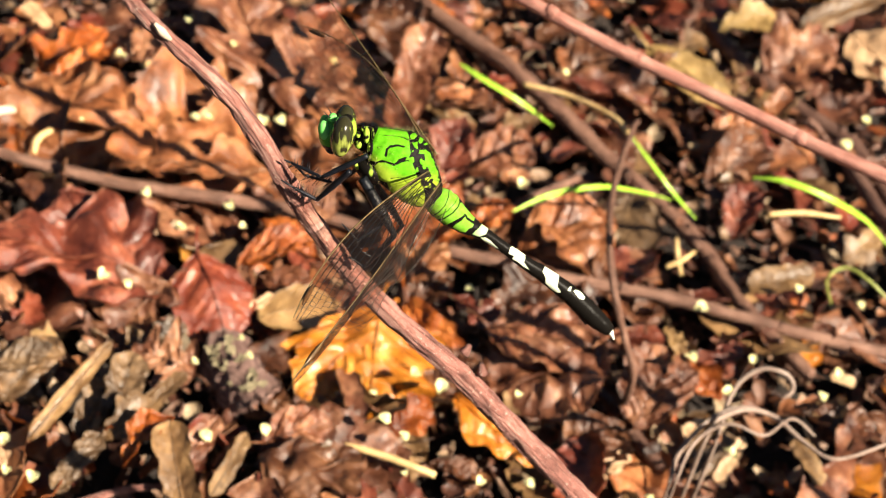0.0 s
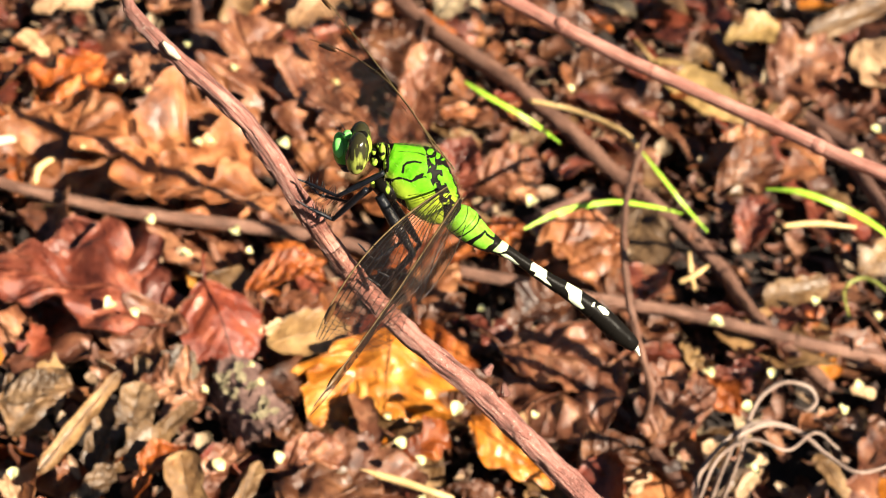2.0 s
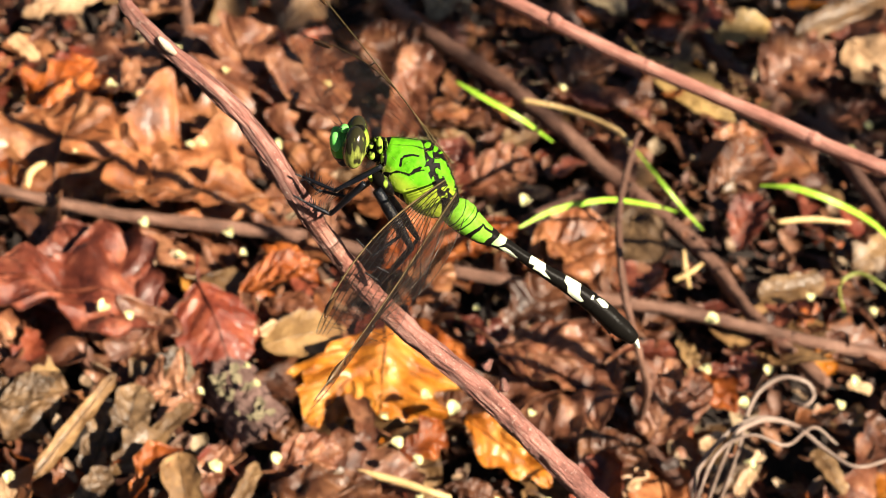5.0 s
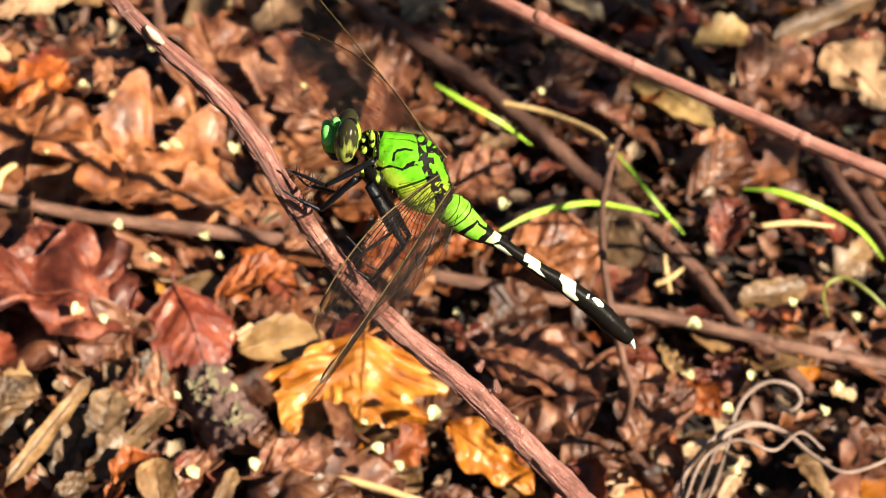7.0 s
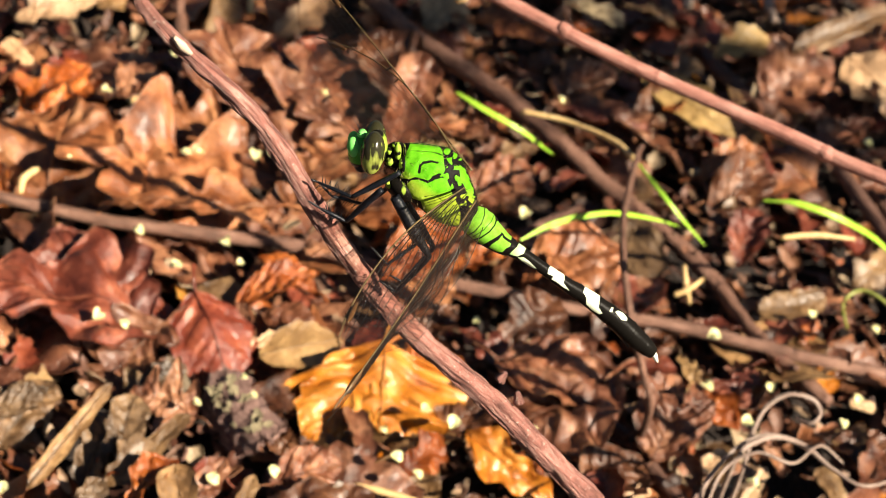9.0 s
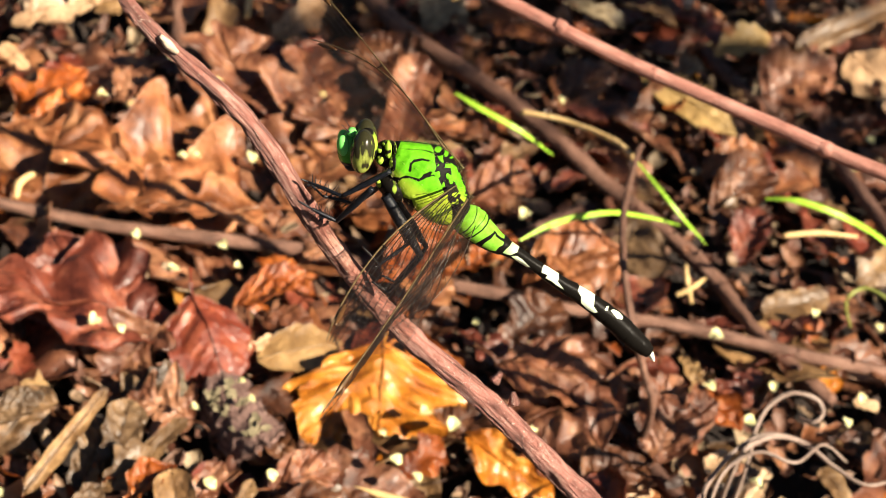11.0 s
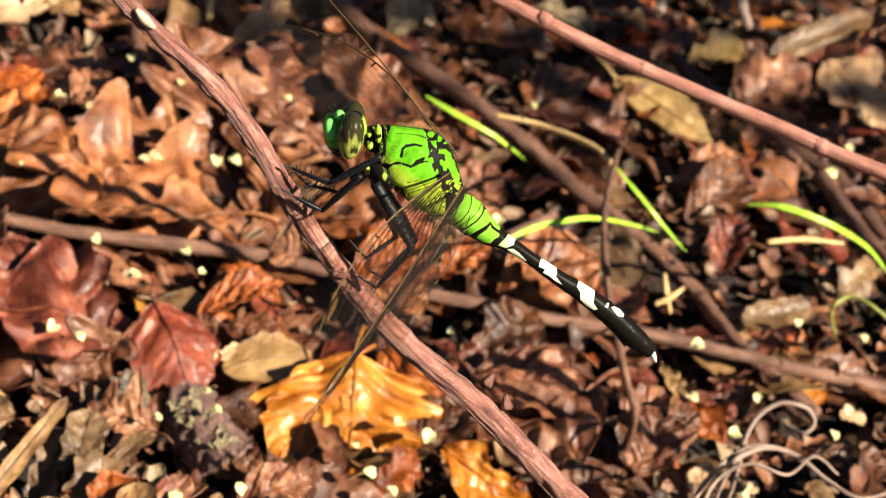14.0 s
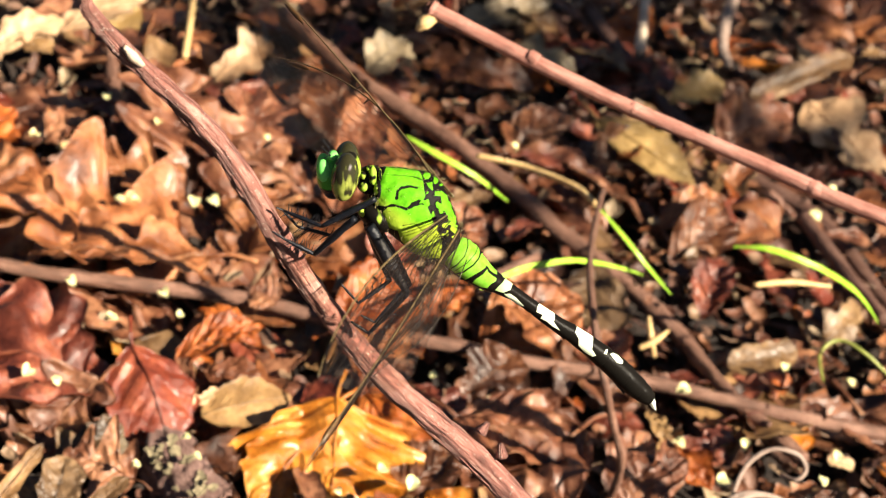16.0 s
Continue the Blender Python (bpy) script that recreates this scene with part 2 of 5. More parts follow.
def membrane_material():
    m, t, b = nodes_of("wing membrane")
    clear = node(t, "BsdfTransparent", Color=(0.91, 0.84, 0.77, 1.0))
    film = node(t, "BsdfDiffuse", Color=(0.30, 0.17, 0.10, 1.0))
    body = node(t, "MixShader", Fac=0.012)
    shine = node(t, "BsdfGlossy", Color=(0.9, 0.72, 0.55, 1.0), Roughness=0.12)
    fres = node(t, "Fresnel", IOR=1.4)
    mix = node(t, "MixShader")
    t.links.new(maths(t, "MULTIPLY_ADD", fres.outputs[0], 0.10, 0.004), mix.inputs[0])
    t.links.new(clear.outputs[0], body.inputs[1])
    t.links.new(film.outputs[0], body.inputs[2])
    t.links.new(body.outputs[0], mix.inputs[1])
    t.links.new(shine.outputs[0], mix.inputs[2])
    t.links.new(mix.outputs[0], t.nodes["Material Output"].inputs["Surface"])
    return m


MEMBRANE = membrane_material()

# ---- mesh helpers ----


def mesh_of(name, verts, faces, material, uvs=None, smooth=True, attrs=None):
    me = bpy.data.meshes.new(name)
    me.from_pydata([tuple(map(float, v)) for v in verts], [], faces)
    if uvs is not None:
        layer = me.uv_layers.new(name="UVMap")
        loops = np.empty(len(me.loops), dtype=np.int32)
        me.loops.foreach_get("vertex_index", loops)
        layer.data.foreach_set("uv", np.asarray(uvs, dtype=np.float32)[loops].ravel())
    for key, values in (attrs or {}).items():
        me.attributes.new(key, "FLOAT", "POINT").data.foreach_set("value", np.asarray(values, dtype=np.float32))
    me.polygons.foreach_set("use_smooth", [smooth] * len(me.polygons))
    me.materials.append(material)
    me.update()
    return me


def child(name, mesh, parent, label="", at=None):
    ob = new(name, mesh)
    ob.parent = parent
    if at is not None:
        ob.matrix_local = at
    return tagged(ob, label) if label else ob


def grid_faces(nu, nv, wrap=False, start=0):
    cols = nv if wrap else nv - 1
    return [(start + i * nv + j, start + i * nv + (j + 1) % nv, start + (i + 1) * nv + (j + 1) % nv, start + (i + 1) * nv + j)
            for i in range(nu - 1) for j in range(cols)]


def smooth_line(points, n):
    """n points along a Catmull-Rom line through the given ones."""
    p = np.array(points, float)
    p = np.vstack([2 * p[0] - p[1], p, 2 * p[-1] - p[-2]])
    out = []
    for s in np.linspace(0, len(p) - 3 - 1e-9, n):
        k = int(s)
        f, (a, b, c, d) = s - k, p[k:k + 4]
        out.append(0.5 * (2 * b + (c - a) * f + (2 * a - 5 * b + 4 * c - d) * f * f + (3 * b - a - 3 * c + d) * f ** 3))
    return np.array(out)


def wobble(v, scale, seed=0.0):
    return noise.noise(Vector((v[0] * scale + seed, v[1] * scale - seed, v[2] * scale + 0.37 * seed)))


def tube(points, radii, n=40, ring=12, rough=0.0, seed=1.0, grain=300.0):
    """Verts, faces and uvs of a round, slightly uneven stick along a line, closed at its ends."""
    line = smooth_line(points, n)
    rads = np.interp(np.linspace(0, 1, n), np.linspace(0, 1, len(radii)), radii)
    ahead = np.gradient(line, axis=0)
    ahead /= np.linalg.norm(ahead, axis=1)[:, None]
    side = np.cross(ahead, (0.13, 0.21, 0.97))
    side /= np.linalg.norm(side, axis=1)[:, None]
    above = np.cross(side, ahead)
    verts, uvs, length = [], [], 0.0
    for i in range(n):
        length += np.linalg.norm(line[i] - line[i - 1]) if i else 0.0
        for j in range(ring):
            a = 2 * math.pi * j / ring
            way = side[i] * math.cos(a) + above[i] * math.sin(a)
            r = rads[i] * (1 + rough * wobble((math.cos(a) * 1.4, math.sin(a) * 1.4, length * grain), 1.0, seed))
            verts.append(line[i] + way * r)
            uvs.append((math.cos(a) * 0.16 + j / ring * 0.0 + math.sin(a) * 0.09, length * 30.0))
    faces = grid_faces(n, ring, True)
    verts += [line[0], line[-1]]
    uvs += [(0, 0), (0, length * 30)]
    a, b = n * ring, n * ring + 1
    faces += [(a, (j + 1) % ring, j) for j in range(ring)]
    faces += [(b, (n - 1) * ring + j, (n - 1) * ring + (j + 1) % ring) for j in range(ring)]
    return verts, faces, uvs


def stick(name, points, radii, material, label, category, n=40, ring=12, rough=0.25, seed=1.0, knots=0):
    """A stick lying or leaning in the litter: a stem and its knots."""
    base = tagged(new(name), label, category)
    v, f, u = tube(points, radii, n, ring, rough, seed)
    child("stem", mesh_of("stem", v, f, material, u), base)
    line = smooth_line(points, 60)
    rng = random.Random(int(seed * 10))
    for k in range(knots):
        p = line[rng.randrange(6, 54)]
        r = radii[len(radii) // 2]
        kv, kf, ku = tube([p + np.array((0, 0, r * 0.2)), p + np.array((r * rng.uniform(-0.6, 0.6), -r * 0.5, r * 1.25))], [r * 0.75, r * 0.3], 5, 7, 0.3, seed + k)
        child("knot", mesh_of("knot", kv, kf, material, ku), base)
    return base


# ---- fallen leaves ----


def leaf_width(kind, u, rng_phase, v_sign):
    if kind == "ovate":
        return max(0.0, math.sin(math.pi * u ** 0.82)) ** 0.85 * (1 + 0.05 * math.sin(34 * u + rng_phase))
    if kind == "oak":
        lobe = abs(math.sin(math.pi * (3.2 * u + 0.12 * v_sign + 0.05 * rng_phase)))
        return (max(0.0, math.sin(math.pi * u ** 0.75)) ** 0.7) * (0.34 + 0.72 * lobe ** 1.3)
    if kind == "maple":
        lobe = 1 - abs(2 * ((1.9 * u + 0.68 + 0.1 * v_sign + 0.04 * rng_phase) % 1.0) - 1)
        tooth = 1 - abs(2 * ((6.3 * u + 0.3 * v_sign) % 1.0) - 1)
        return max(0.0, math.sin(math.pi * u ** 0.7)) ** 0.6 * (0.46 + 0.52 * lobe + 0.1 * tooth)
    if kind == "strip":
        return min(1.0, 9 * u, 7 * (1 - u)) ** 0.6 * (0.9 + 0.09 * math.sin(5 * u + rng_phase) + 0.07 * math.sin(23 * u + 2 * rng_phase))
    return min(1.0, 4.5 * u, 3.6 * (1 - u)) ** 0.7 * (0.78 + 0.26 * math.sin(7 * u + rng_phase * v_sign) + 0.16 * math.sin(19 * u + 3 * rng_phase + v_sign))


def leaf_sheet(kind, length, ratio, fold, curl, seed, nu=34, nv=15, wrinkle=0.7, thick=0.00022):
    """Top and bottom of a dry, creased leaf along +x, its middle at the origin."""
    rng = random.Random(seed)
    phase, roll, twist = rng.uniform(0, 6), rng.uniform(0.2, 0.9), rng.uniform(-0.5, 0.5)
    half = length * ratio / 2
    top, uvs = [], []
    for i in range(nu):
        u = i / (nu - 1)
        for j in range(nv):
            v = 2 * j / (nv - 1) - 1
            w = leaf_width(kind, min(max(u, 0.001), 0.999), phase, 1 if v > 0 else -1)
            ragged = 1 + 0.14 * wobble((u * 9, v * 2, 0), 1.0, seed * 1.7) * abs(v)
            sweep = 0.12 * length * abs(v) * w * (1.0 if kind in ("oak", "ovate", "maple") else 0.25)
            x = (u - 0.5) * length + sweep * math.sin(math.pi * u)
            y = v * half * w * ragged
            s = y / half
            z = fold * half * abs(s) ** 1.2 + curl * length * (u - 0.45) ** 2 * 1.6
            z += roll * half * 0.5 * max(0.0, abs(s) - 0.45) ** 1.3 * (1 if twist > 0 else -1)
            z += twist * s * (u - 0.5) * half
            z += wrinkle * 0.07 * half * math.sin((22 + phase) * (u - 0.22 * abs(v)) + phase + 2.5 * wobble((x, y, 0), 1.5 / half, seed + 3)) * min(1.0, 2.2 * abs(s))
            z += wrinkle * 0.46 * half * abs(wobble((x, y, 0), 1.25 / half, seed)) + wrinkle * 0.16 * half * wobble((x, y, 0), 2.1 / half, seed + 4)
            z += wrinkle * 0.11 * half * abs(wobble((x, y, 0), 3.4 / half, seed + 9))
            top.append((x, y, z))
            uvs.append((u, 0.5 + 0.5 * v) if kind in ("oak", "ovate", "maple") else (0.2 * u, 0.5 + 0.15 * v))
    n = nu * nv
    low = [(x, y, z - thick) for x, y, z in top]
    faces = grid_faces(nu, nv)
    back = [tuple(n + k for k in reversed(f)) for f in faces]
    rim = [i * nv for i in range(nu)] + [(nu - 1) * nv + j for j in range(1, nv)] + [i * nv + nv - 1 for i in range(nu - 2, -1, -1)] + [j for j in range(nv - 2, 0, -1)]
    side = [(rim[k], rim[k - 1], n + rim[k - 1], n + rim[k]) for k in range(len(rim))]
    ridge = [top[i * nv + nv // 2] for i in range(nu)]
    return top + low, faces + back + side, uvs + uvs, ridge


def fallen_leaf(kind, tone, length, ratio, fold, curl, seed, m, detail=(34, 15), stalk=True, label="", wrinkle=0.7):
    base = tagged(new("fallen_leaf"), label or LEAF_WORDS[tone] + " " + {"maple": "broad lobed dry leaf, folded and curled in the litter", "oak": "lobed dry leaf, creased, lying in the litter", "ovate": "oval dry leaf, curled, lying in the litter",
                  "strip": "narrow curled leaf strip lying in the litter", "scrap": "torn dry leaf piece lying in the litter"}[kind], "dead leaf", "fallen leaves")
    base.matrix_basis = m
    v, f, u, ridge = leaf_sheet(kind, length, ratio, fold, curl, seed, *detail, wrinkle)
    child("blade", mesh_of("blade", v, f, LEAF[tone], u), base)
    r = min(0.00035, length * 0.014)
    pts = [(x, y, z + r * 0.4) for x, y, z in ridge[1:-1:4]]
    rv, rf, ru = tube(pts, [r, r * 0.8, r * 0.3], 16, 5)
    child("midrib", mesh_of("midrib", rv, rf, LEAF[tone], ru), base)
    if stalk and kind in ("oak", "ovate", "maple"):
        x, y, z = ridge[0]
        sv, sf, su = tube([(x + 0.0005, y, z), (x - 0.1 * length, y + 0.02 * length, z + 0.001), (x - 0.24 * length, y + 0.07 * length, z + 0.0005)], [r * 1.2, r, r * 1.3], 10, 6)
        child("leaf_stalk", mesh_of("leaf_stalk", sv, sf, LEAF[tone], su), base)
    return base


# ---- ground ----


def ground_sheet():
    steps = np.concatenate([-np.geomspace(0.4, 400, 14)[::-1], np.linspace(-0.3, 0.3, 121), np.geomspace(0.4, 400, 14)])
    n = len(steps)
    verts = []
    for x in steps:
        for y in steps:
            near = abs(x) < 0.31 and abs(y) < 0.31
            z = -0.0124 + (0.0035 * wobble((x, y, 0), 60.0) + 0.002 * wobble((x, y, 0), 160.0, 4) if near else 0.0)
            verts.append((x, y + 0.09, z))
    return tagged(new("ground", mesh_of("ground", verts, [tuple(reversed(f)) for f in grid_faces(n, n)], SOIL)), "dark damp forest humus under the leaf litter", "ground", kind="structure")


ground_sheet()


def crumbs(name, count, area, low, high, size, seed, label):
    """Broken leaf bits, too many to count: small bent plates with thickness, in one mesh."""
    rng = random.Random(seed)
    verts, faces = [], []
    for _ in range(count):
        x, y, z = rng.uniform(area[0], area[1]), rng.uniform(area[2], area[3]), rng.uniform(low, high)
        l, w = rng.uniform(*size), rng.uniform(*size) * rng.uniform(0.25, 0.8)
        m = pose(x, y, z, rng.uniform(-45, 45), rng.uniform(-40, 40), rng.uniform(0, 360))
        bend, k = rng.uniform(-0.35, 0.35) * l, len(verts)
        rows = [(-0.5, rng.uniform(0.1, 0.8)), (-0.17, rng.uniform(0.7, 1.1)), (0.17, rng.uniform(0.6, 1.1)), (0.5, rng.uniform(0.05, 0.6))]
        shift = rng.uniform(-0.3, 0.3) * w
        for dz in (0.0, -0.0002):
            for a, b in rows:
                mid = shift * (a + 0.5)
                for s in (-0.5, 0.0, 0.5):
                    verts.append(m @ Vector((a * l, mid + s * b * w, bend * (a * a * 2 + s * s) + dz)))
        top = [(k + i * 3 + j, k + i * 3 + j + 1, k + i * 3 + j + 4, k + i * 3 + j + 3) for i in range(3) for j in range(2)]
        faces += [tuple(reversed(f)) for f in top] + [tuple(i + 12 for i in f) for f in top]
        rim = [0, 1, 2, 5, 8, 11, 10, 9, 6, 3]
        faces += [(k + rim[i], k + rim[i - 1], k + rim[i - 1] + 12, k + rim[i] + 12) for i in range(10)]
    return tagged(new(name, mesh_of(name, verts, faces, CRUMB, smooth=True)), label, "leaf litter", kind="stuff")


AREA = (-0.12, 0.16, -0.03, 0.33)
crumbs("leaf_crumbs", 9000, AREA, -0.0124, -0.0040, (0.002, 0.0065), 11, "brown broken leaf crumbs and bark bits on the ground")
crumbs("wood_splinters", 2500, AREA, -0.0071, -0.0014, (0.0012, 0.0045), 12, "tan and brown splinters scattered over the leaves")

# ---- leaves that stand out ----
SMOOTHNESS = {"amber": 0.8, "crimson": 0.5, "russet": 0.7, "tan": 0.28, "pale": 0.35, "olive": 0.2, "greyslate": 0.45}
LAID = []


def lay(kind, tone, x, y, z, lean, turn, length, ratio, pitch, roll, fold, curl, wrinkle=None, **more):
    """A leaf at a place of the litter: lean of the slope under it, turn, its own pitch and roll, fold along the midrib and curl."""
    m = pose(x, y, z, lean, 0, 0) @ pose(0, 0, 0, 0, 0, turn) @ pose(0, 0, 0, roll, -pitch, 0)
    LAID.append(tone)
    return fallen_leaf(kind, tone, length * 1.06, ratio, fold, curl, 99 + len(LAID), m, (60, 27), wrinkle=SMOOTHNESS.get(tone, 0.75) if wrinkle is None else wrinkle, **more)


lay("oak", "mauve", -0.0172, 0.1365, 0.0013, 18, 86, 0.0238, 0.75, 6, 10, 0.2, -0.2)
lay("ovate", "mauve", -0.0143, 0.1401, 0.0002, 18, 137, 0.0133, 0.70, 6, -10, 0.25, -0.2)
lay("oak", "mauve", -0.0135, 0.1305, 0.0013, 18, 152, 0.0154, 0.70, 6, 10, 0.2, -0.2)
lay("ovate", "umber", -0.0045, 0.1542, 0.0002, 18, 125, 0.0160, 0.70, 6, -10, 0.25, -0.2)
lay("oak", "russet", -0.0348, 0.1229, 0.0002, 18, 167, 0.0169, 0.70, 6, 10, 0.2, -0.2)
lay("maple", "amber", 0.0004, 0.0667, -0.0010, 30, -84, 0.0148, 1.90, 0, 0, -0.18, -0.06)
lay("ovate", "amber", -0.0049, 0.0652, -0.0016, 30, -117, 0.0172, 0.64, 0, 6, 0.15, -0.12, 0.6)
lay("scrap", "amber", 0.0001, 0.0546, -0.0030, 30, 1, 0.0045, 0.77, 4, 10, 0.25, -0.35)
lay("scrap", "amber", 0.0196, 0.0569, -0.0010, 30, -29, 0.0149, 0.45, -6, 14, 0.20, -0.25)
lay("ovate", "crimson", -0.0246, 0.0704, 0.0010, 26, -60, 0.0150, 0.80, -6, -4, -0.40, -0.35, 0.5)
lay("maple", "maroon", -0.0454, 0.0731, 0.0002, 18, -180, 0.0283, 0.75, 4, 16, 0.2, -0.15)
lay("ovate", "maroon", -0.0434, 0.0770, -0.0019, 18, 126, 0.0240, 0.80, 6, -10, 0.2, -0.1)
lay("oak", "mauve", -0.0362, 0.0658, -0.0029, 18, -121, 0.0165, 0.80, -8, 10, 0.2, -0.2)
lay("oak", "russet", -0.0414, 0.1103, -0.0008, 18, 165, 0.0343, 0.80, 5, 12, 0.2, -0.15)
lay("oak", "russet", -0.0344, 0.0996, 0.0013, 18, -165, 0.0270, 0.55, 4, 28, 0.3, -0.2)
lay("ovate", "russet", -0.0553, 0.1097, -0.0029, 18, 93, 0.0246, 0.90, 6, -8, 0.2, -0.2)
lay("ovate", "fawn", -0.0118, 0.0744, -0.0010, 18, 28, 0.0126, 0.65, -4, -4, -0.10, -0.10, 0.10, stalk=False)
lay("ovate", "mauve", -0.0084, 0.0471, 0.0002, 18, 29, 0.0101, 0.70, 6, 10, 0.25, -0.2)
lay("scrap", "mauve", -0.0118, 0.0500, -0.0040, 18, 54, 0.0067, 0.52, 0, 0, 0.20, -0.20)
lay("strip", "umber", -0.0132, 0.0569, -0.0030, 18, -48, 0.0088, 0.45, 0, 20, 0.40, -0.10)
lay("scrap", "umber", 0.0149, 0.0528, -0.0060, 18, -1, 0.0069, 0.49, 0, 0, 0.20, -0.20)
lay("strip", "tan", -0.0281, 0.0481, 0.0013, 18, 58, 0.0089, 0.30, 8, -10, 0.3, -0.2)
lay("strip", "greybrown", -0.0365, 0.0320, 0.0013, 18, 65, 0.0096, 0.35, 8, 12, 0.3, -0.2)
lay("strip", "mauve", -0.0217, 0.0392, 0.0013, 18, 67, 0.0107, 0.35, 8, 12, 0.3, -0.2)
lay("ovate", "mauve", 0.0266, 0.0706, 0.0002, 18, -137, 0.0197, 0.95, -6, 14, 0.15, -0.1)
lay("ovate", "mauve", 0.0248, 0.0754, 0.0013, 18, -16, 0.0162, 0.80, 8, -10, 0.2, -0.15)
lay("ovate", "mauve", 0.0425, 0.0703, 0.0002, 18, 76, 0.0109, 0.85, 12, -10, 0.4, -0.3)
lay("scrap", "pale", 0.0916, 0.1833, -0.0019, 18, -47, 0.0201, 0.70, 2, 4, 0.12, -0.1)
lay("ovate", "olive", 0.0505, 0.1612, 0.0002, 18, -33, 0.0202, 0.40, 4, 6, 0.1, -0.1)
lay("oak", "mauve", 0.0742, 0.1811, -0.0008, 18, -21, 0.0163, 0.90, 6, -12, 0.2, -0.2)
lay("scrap", "olive", 0.0626, 0.1863, 0.0002, 18, 30, 0.0117, 0.60, 8, 6, 0.2, -0.2)
lay("ovate", "maroon", 0.0072, 0.1212, 0.0002, 18, 77, 0.0134, 0.60, 24, -8, 0.35, -0.3)
lay("ovate", "mauve", 0.0160, 0.1236, 0.0002, 18, 42, 0.0132, 0.60, 8, 14, 0.3, -0.2)
lay("oak", "mauve", -0.0295, 0.1380, 0.0013, 18, 115, 0.0241, 0.95, 10, 12, 0.25, -0.2)
lay("ovate", "mauve", -0.0328, 0.1418, -0.0008, 18, 57, 0.0173, 0.80, 6, -8, 0.25, -0.25)
lay("strip", "mauve", -0.0012, 0.1330, 0.0055, 18, 82, 0.0187, 0.40, 34, 10, 0.5, -0.2)
lay("oak", "russet", -0.0135, 0.1162, 0.0013, 18, 71, 0.0155, 0.90, 8, -22, 0.3, -0.3)
lay("scrap", "rust", -0.0596, 0.1250, 0.0013, 18, 53, 0.0121, 0.70, 8, -20, 0.3, -0.4)
lay("scrap", "rust", -0.0573, 0.1289, -0.0019, 18, 72, 0.0146, 0.50, 6, 12, 0.3, -0.4)
lay("strip", "tan", -0.0403, 0.0451, 0.0013, 18, 66, 0.0178, 0.13, 4, 20, 0.3, -0.05)
lay("strip", "greybrown", -0.0337, 0.0483, 0.0002, 18, 87, 0.0113, 0.45, 10, 10, 0.4, -0.2)
lay("strip", "greybrown", -0.0367, 0.0466, -0.0019, 18, 82, 0.0106, 0.50, 8, -12, 0.4, -0.2)
lay("scrap", "tan", -0.0313, 0.0420, 0.0013, 18, 50, 0.0087, 0.70, 6, 10, 0.3, -0.3)
lay("scrap", "greybrown", -0.0475, 0.0510, -0.0019, 18, 66, 0.0115, 0.80, 8, 12, 0.2, -0.2)
lay("ovate", "greybrown", -0.0482, 0.0509, 0.0002, 18, 40, 0.0082, 0.50, 4, 10, 0.2, -0.2)
lay("oak", "mauve", -0.0294, 0.0568, -0.0008, 18, 170, 0.0093, 1.10, 6, -10, 0.2, -0.2)
lay("scrap", "greybrown", -0.0313, 0.0617, -0.0019, 18, 44, 0.0096, 0.70, 6, 8, 0.2, -0.2)
lay("scrap", "rust", -0.0288, 0.0383, 0.0023, 18, 60, 0.0095, 0.50, 10, -20, 0.4, -0.4)
lay("strip", "tan", -0.0235, 0.0337, 0.0023, 18, 112, 0.0128, 0.42, 8, -14, 0.3, -0.15)
lay("strip", "tan", -0.0166, 0.0373, 0.0013, 18, 73, 0.0098, 0.25, 8, 22, 0.5, -0.2)
lay("scrap", "umber", -0.0053, 0.0389, 0.0002, 18, 42, 0.0157, 0.80, 4, -8, 0.12, -0.12)
lay("ovate", "rust", -0.0174, 0.0841, 0.0013, 18, 37, 0.0137, 0.45, 6, -18, 0.3, -0.25)
lay("ovate", "rust", -0.0158, 0.0909, -0.0008, 18, 155, 0.0100, 0.50, 4, 14, 0.3, -0.25)
lay("ovate", "mauve", -0.0141, 0.0807, -0.0019, 18, -8, 0.0083, 0.60, 8, 12, 0.3, -0.3)
lay("ovate", "russet", 0.0292, 0.1064, -0.0008, 18, 37, 0.0178, 0.75, 6, 14, 0.3, -0.3)
lay("scrap", "russet", 0.0291, 0.1029, 0.0002, 18, -36, 0.0128, 0.80, 6, -12, 0.3, -0.3)
lay("ovate", "rust", 0.0157, 0.1058, 0.0002, 18, 48, 0.0100, 0.55, 6, -16, 0.4, -0.3)
lay("scrap", "umber", 0.0221, 0.0913, -0.0019, 18, 48, 0.0134, 0.60, 8, 10, 0.3, -0.2)
lay("ovate", "umber", 0.0065, 0.0854, -0.0019, 18, 47, 0.0115, 0.60, 8, -10, 0.3, -0.2)
lay("scrap", "rust", 0.0072, 0.0558, -0.0008, 18, 51, 0.0090, 0.60, 4, 20, 0.3, -0.4)
lay("ovate", "umber", 0.0133, 0.0675, -0.0019, 18, 53, 0.0122, 0.70, 8, -12, 0.3, -0.3)
lay("ovate", "rust", 0.0440, 0.0731, -0.0019, 18, 134, 0.0114, 0.40, 8, 20, 0.4, -0.3)
lay("scrap", "maroon", 0.0547, 0.0832, -0.0008, 18, 56, 0.0090, 0.70, 10, -16, 0.3, -0.3)
lay("ovate", "mauve", 0.0466, 0.0741, 0.0002, 18, 80, 0.0107, 0.50, 14, 18, 0.4, -0.3)
lay("strip", "tan", 0.0652, 0.1057, 0.0002, 18, 23, 0.0114, 0.40, 4, 12, 0.3, -0.1)
lay("ovate", "umber", 0.0348, 0.0595, -0.0029, 18, 54, 0.0128, 0.80, 6, -10, 0.3, -0.3)
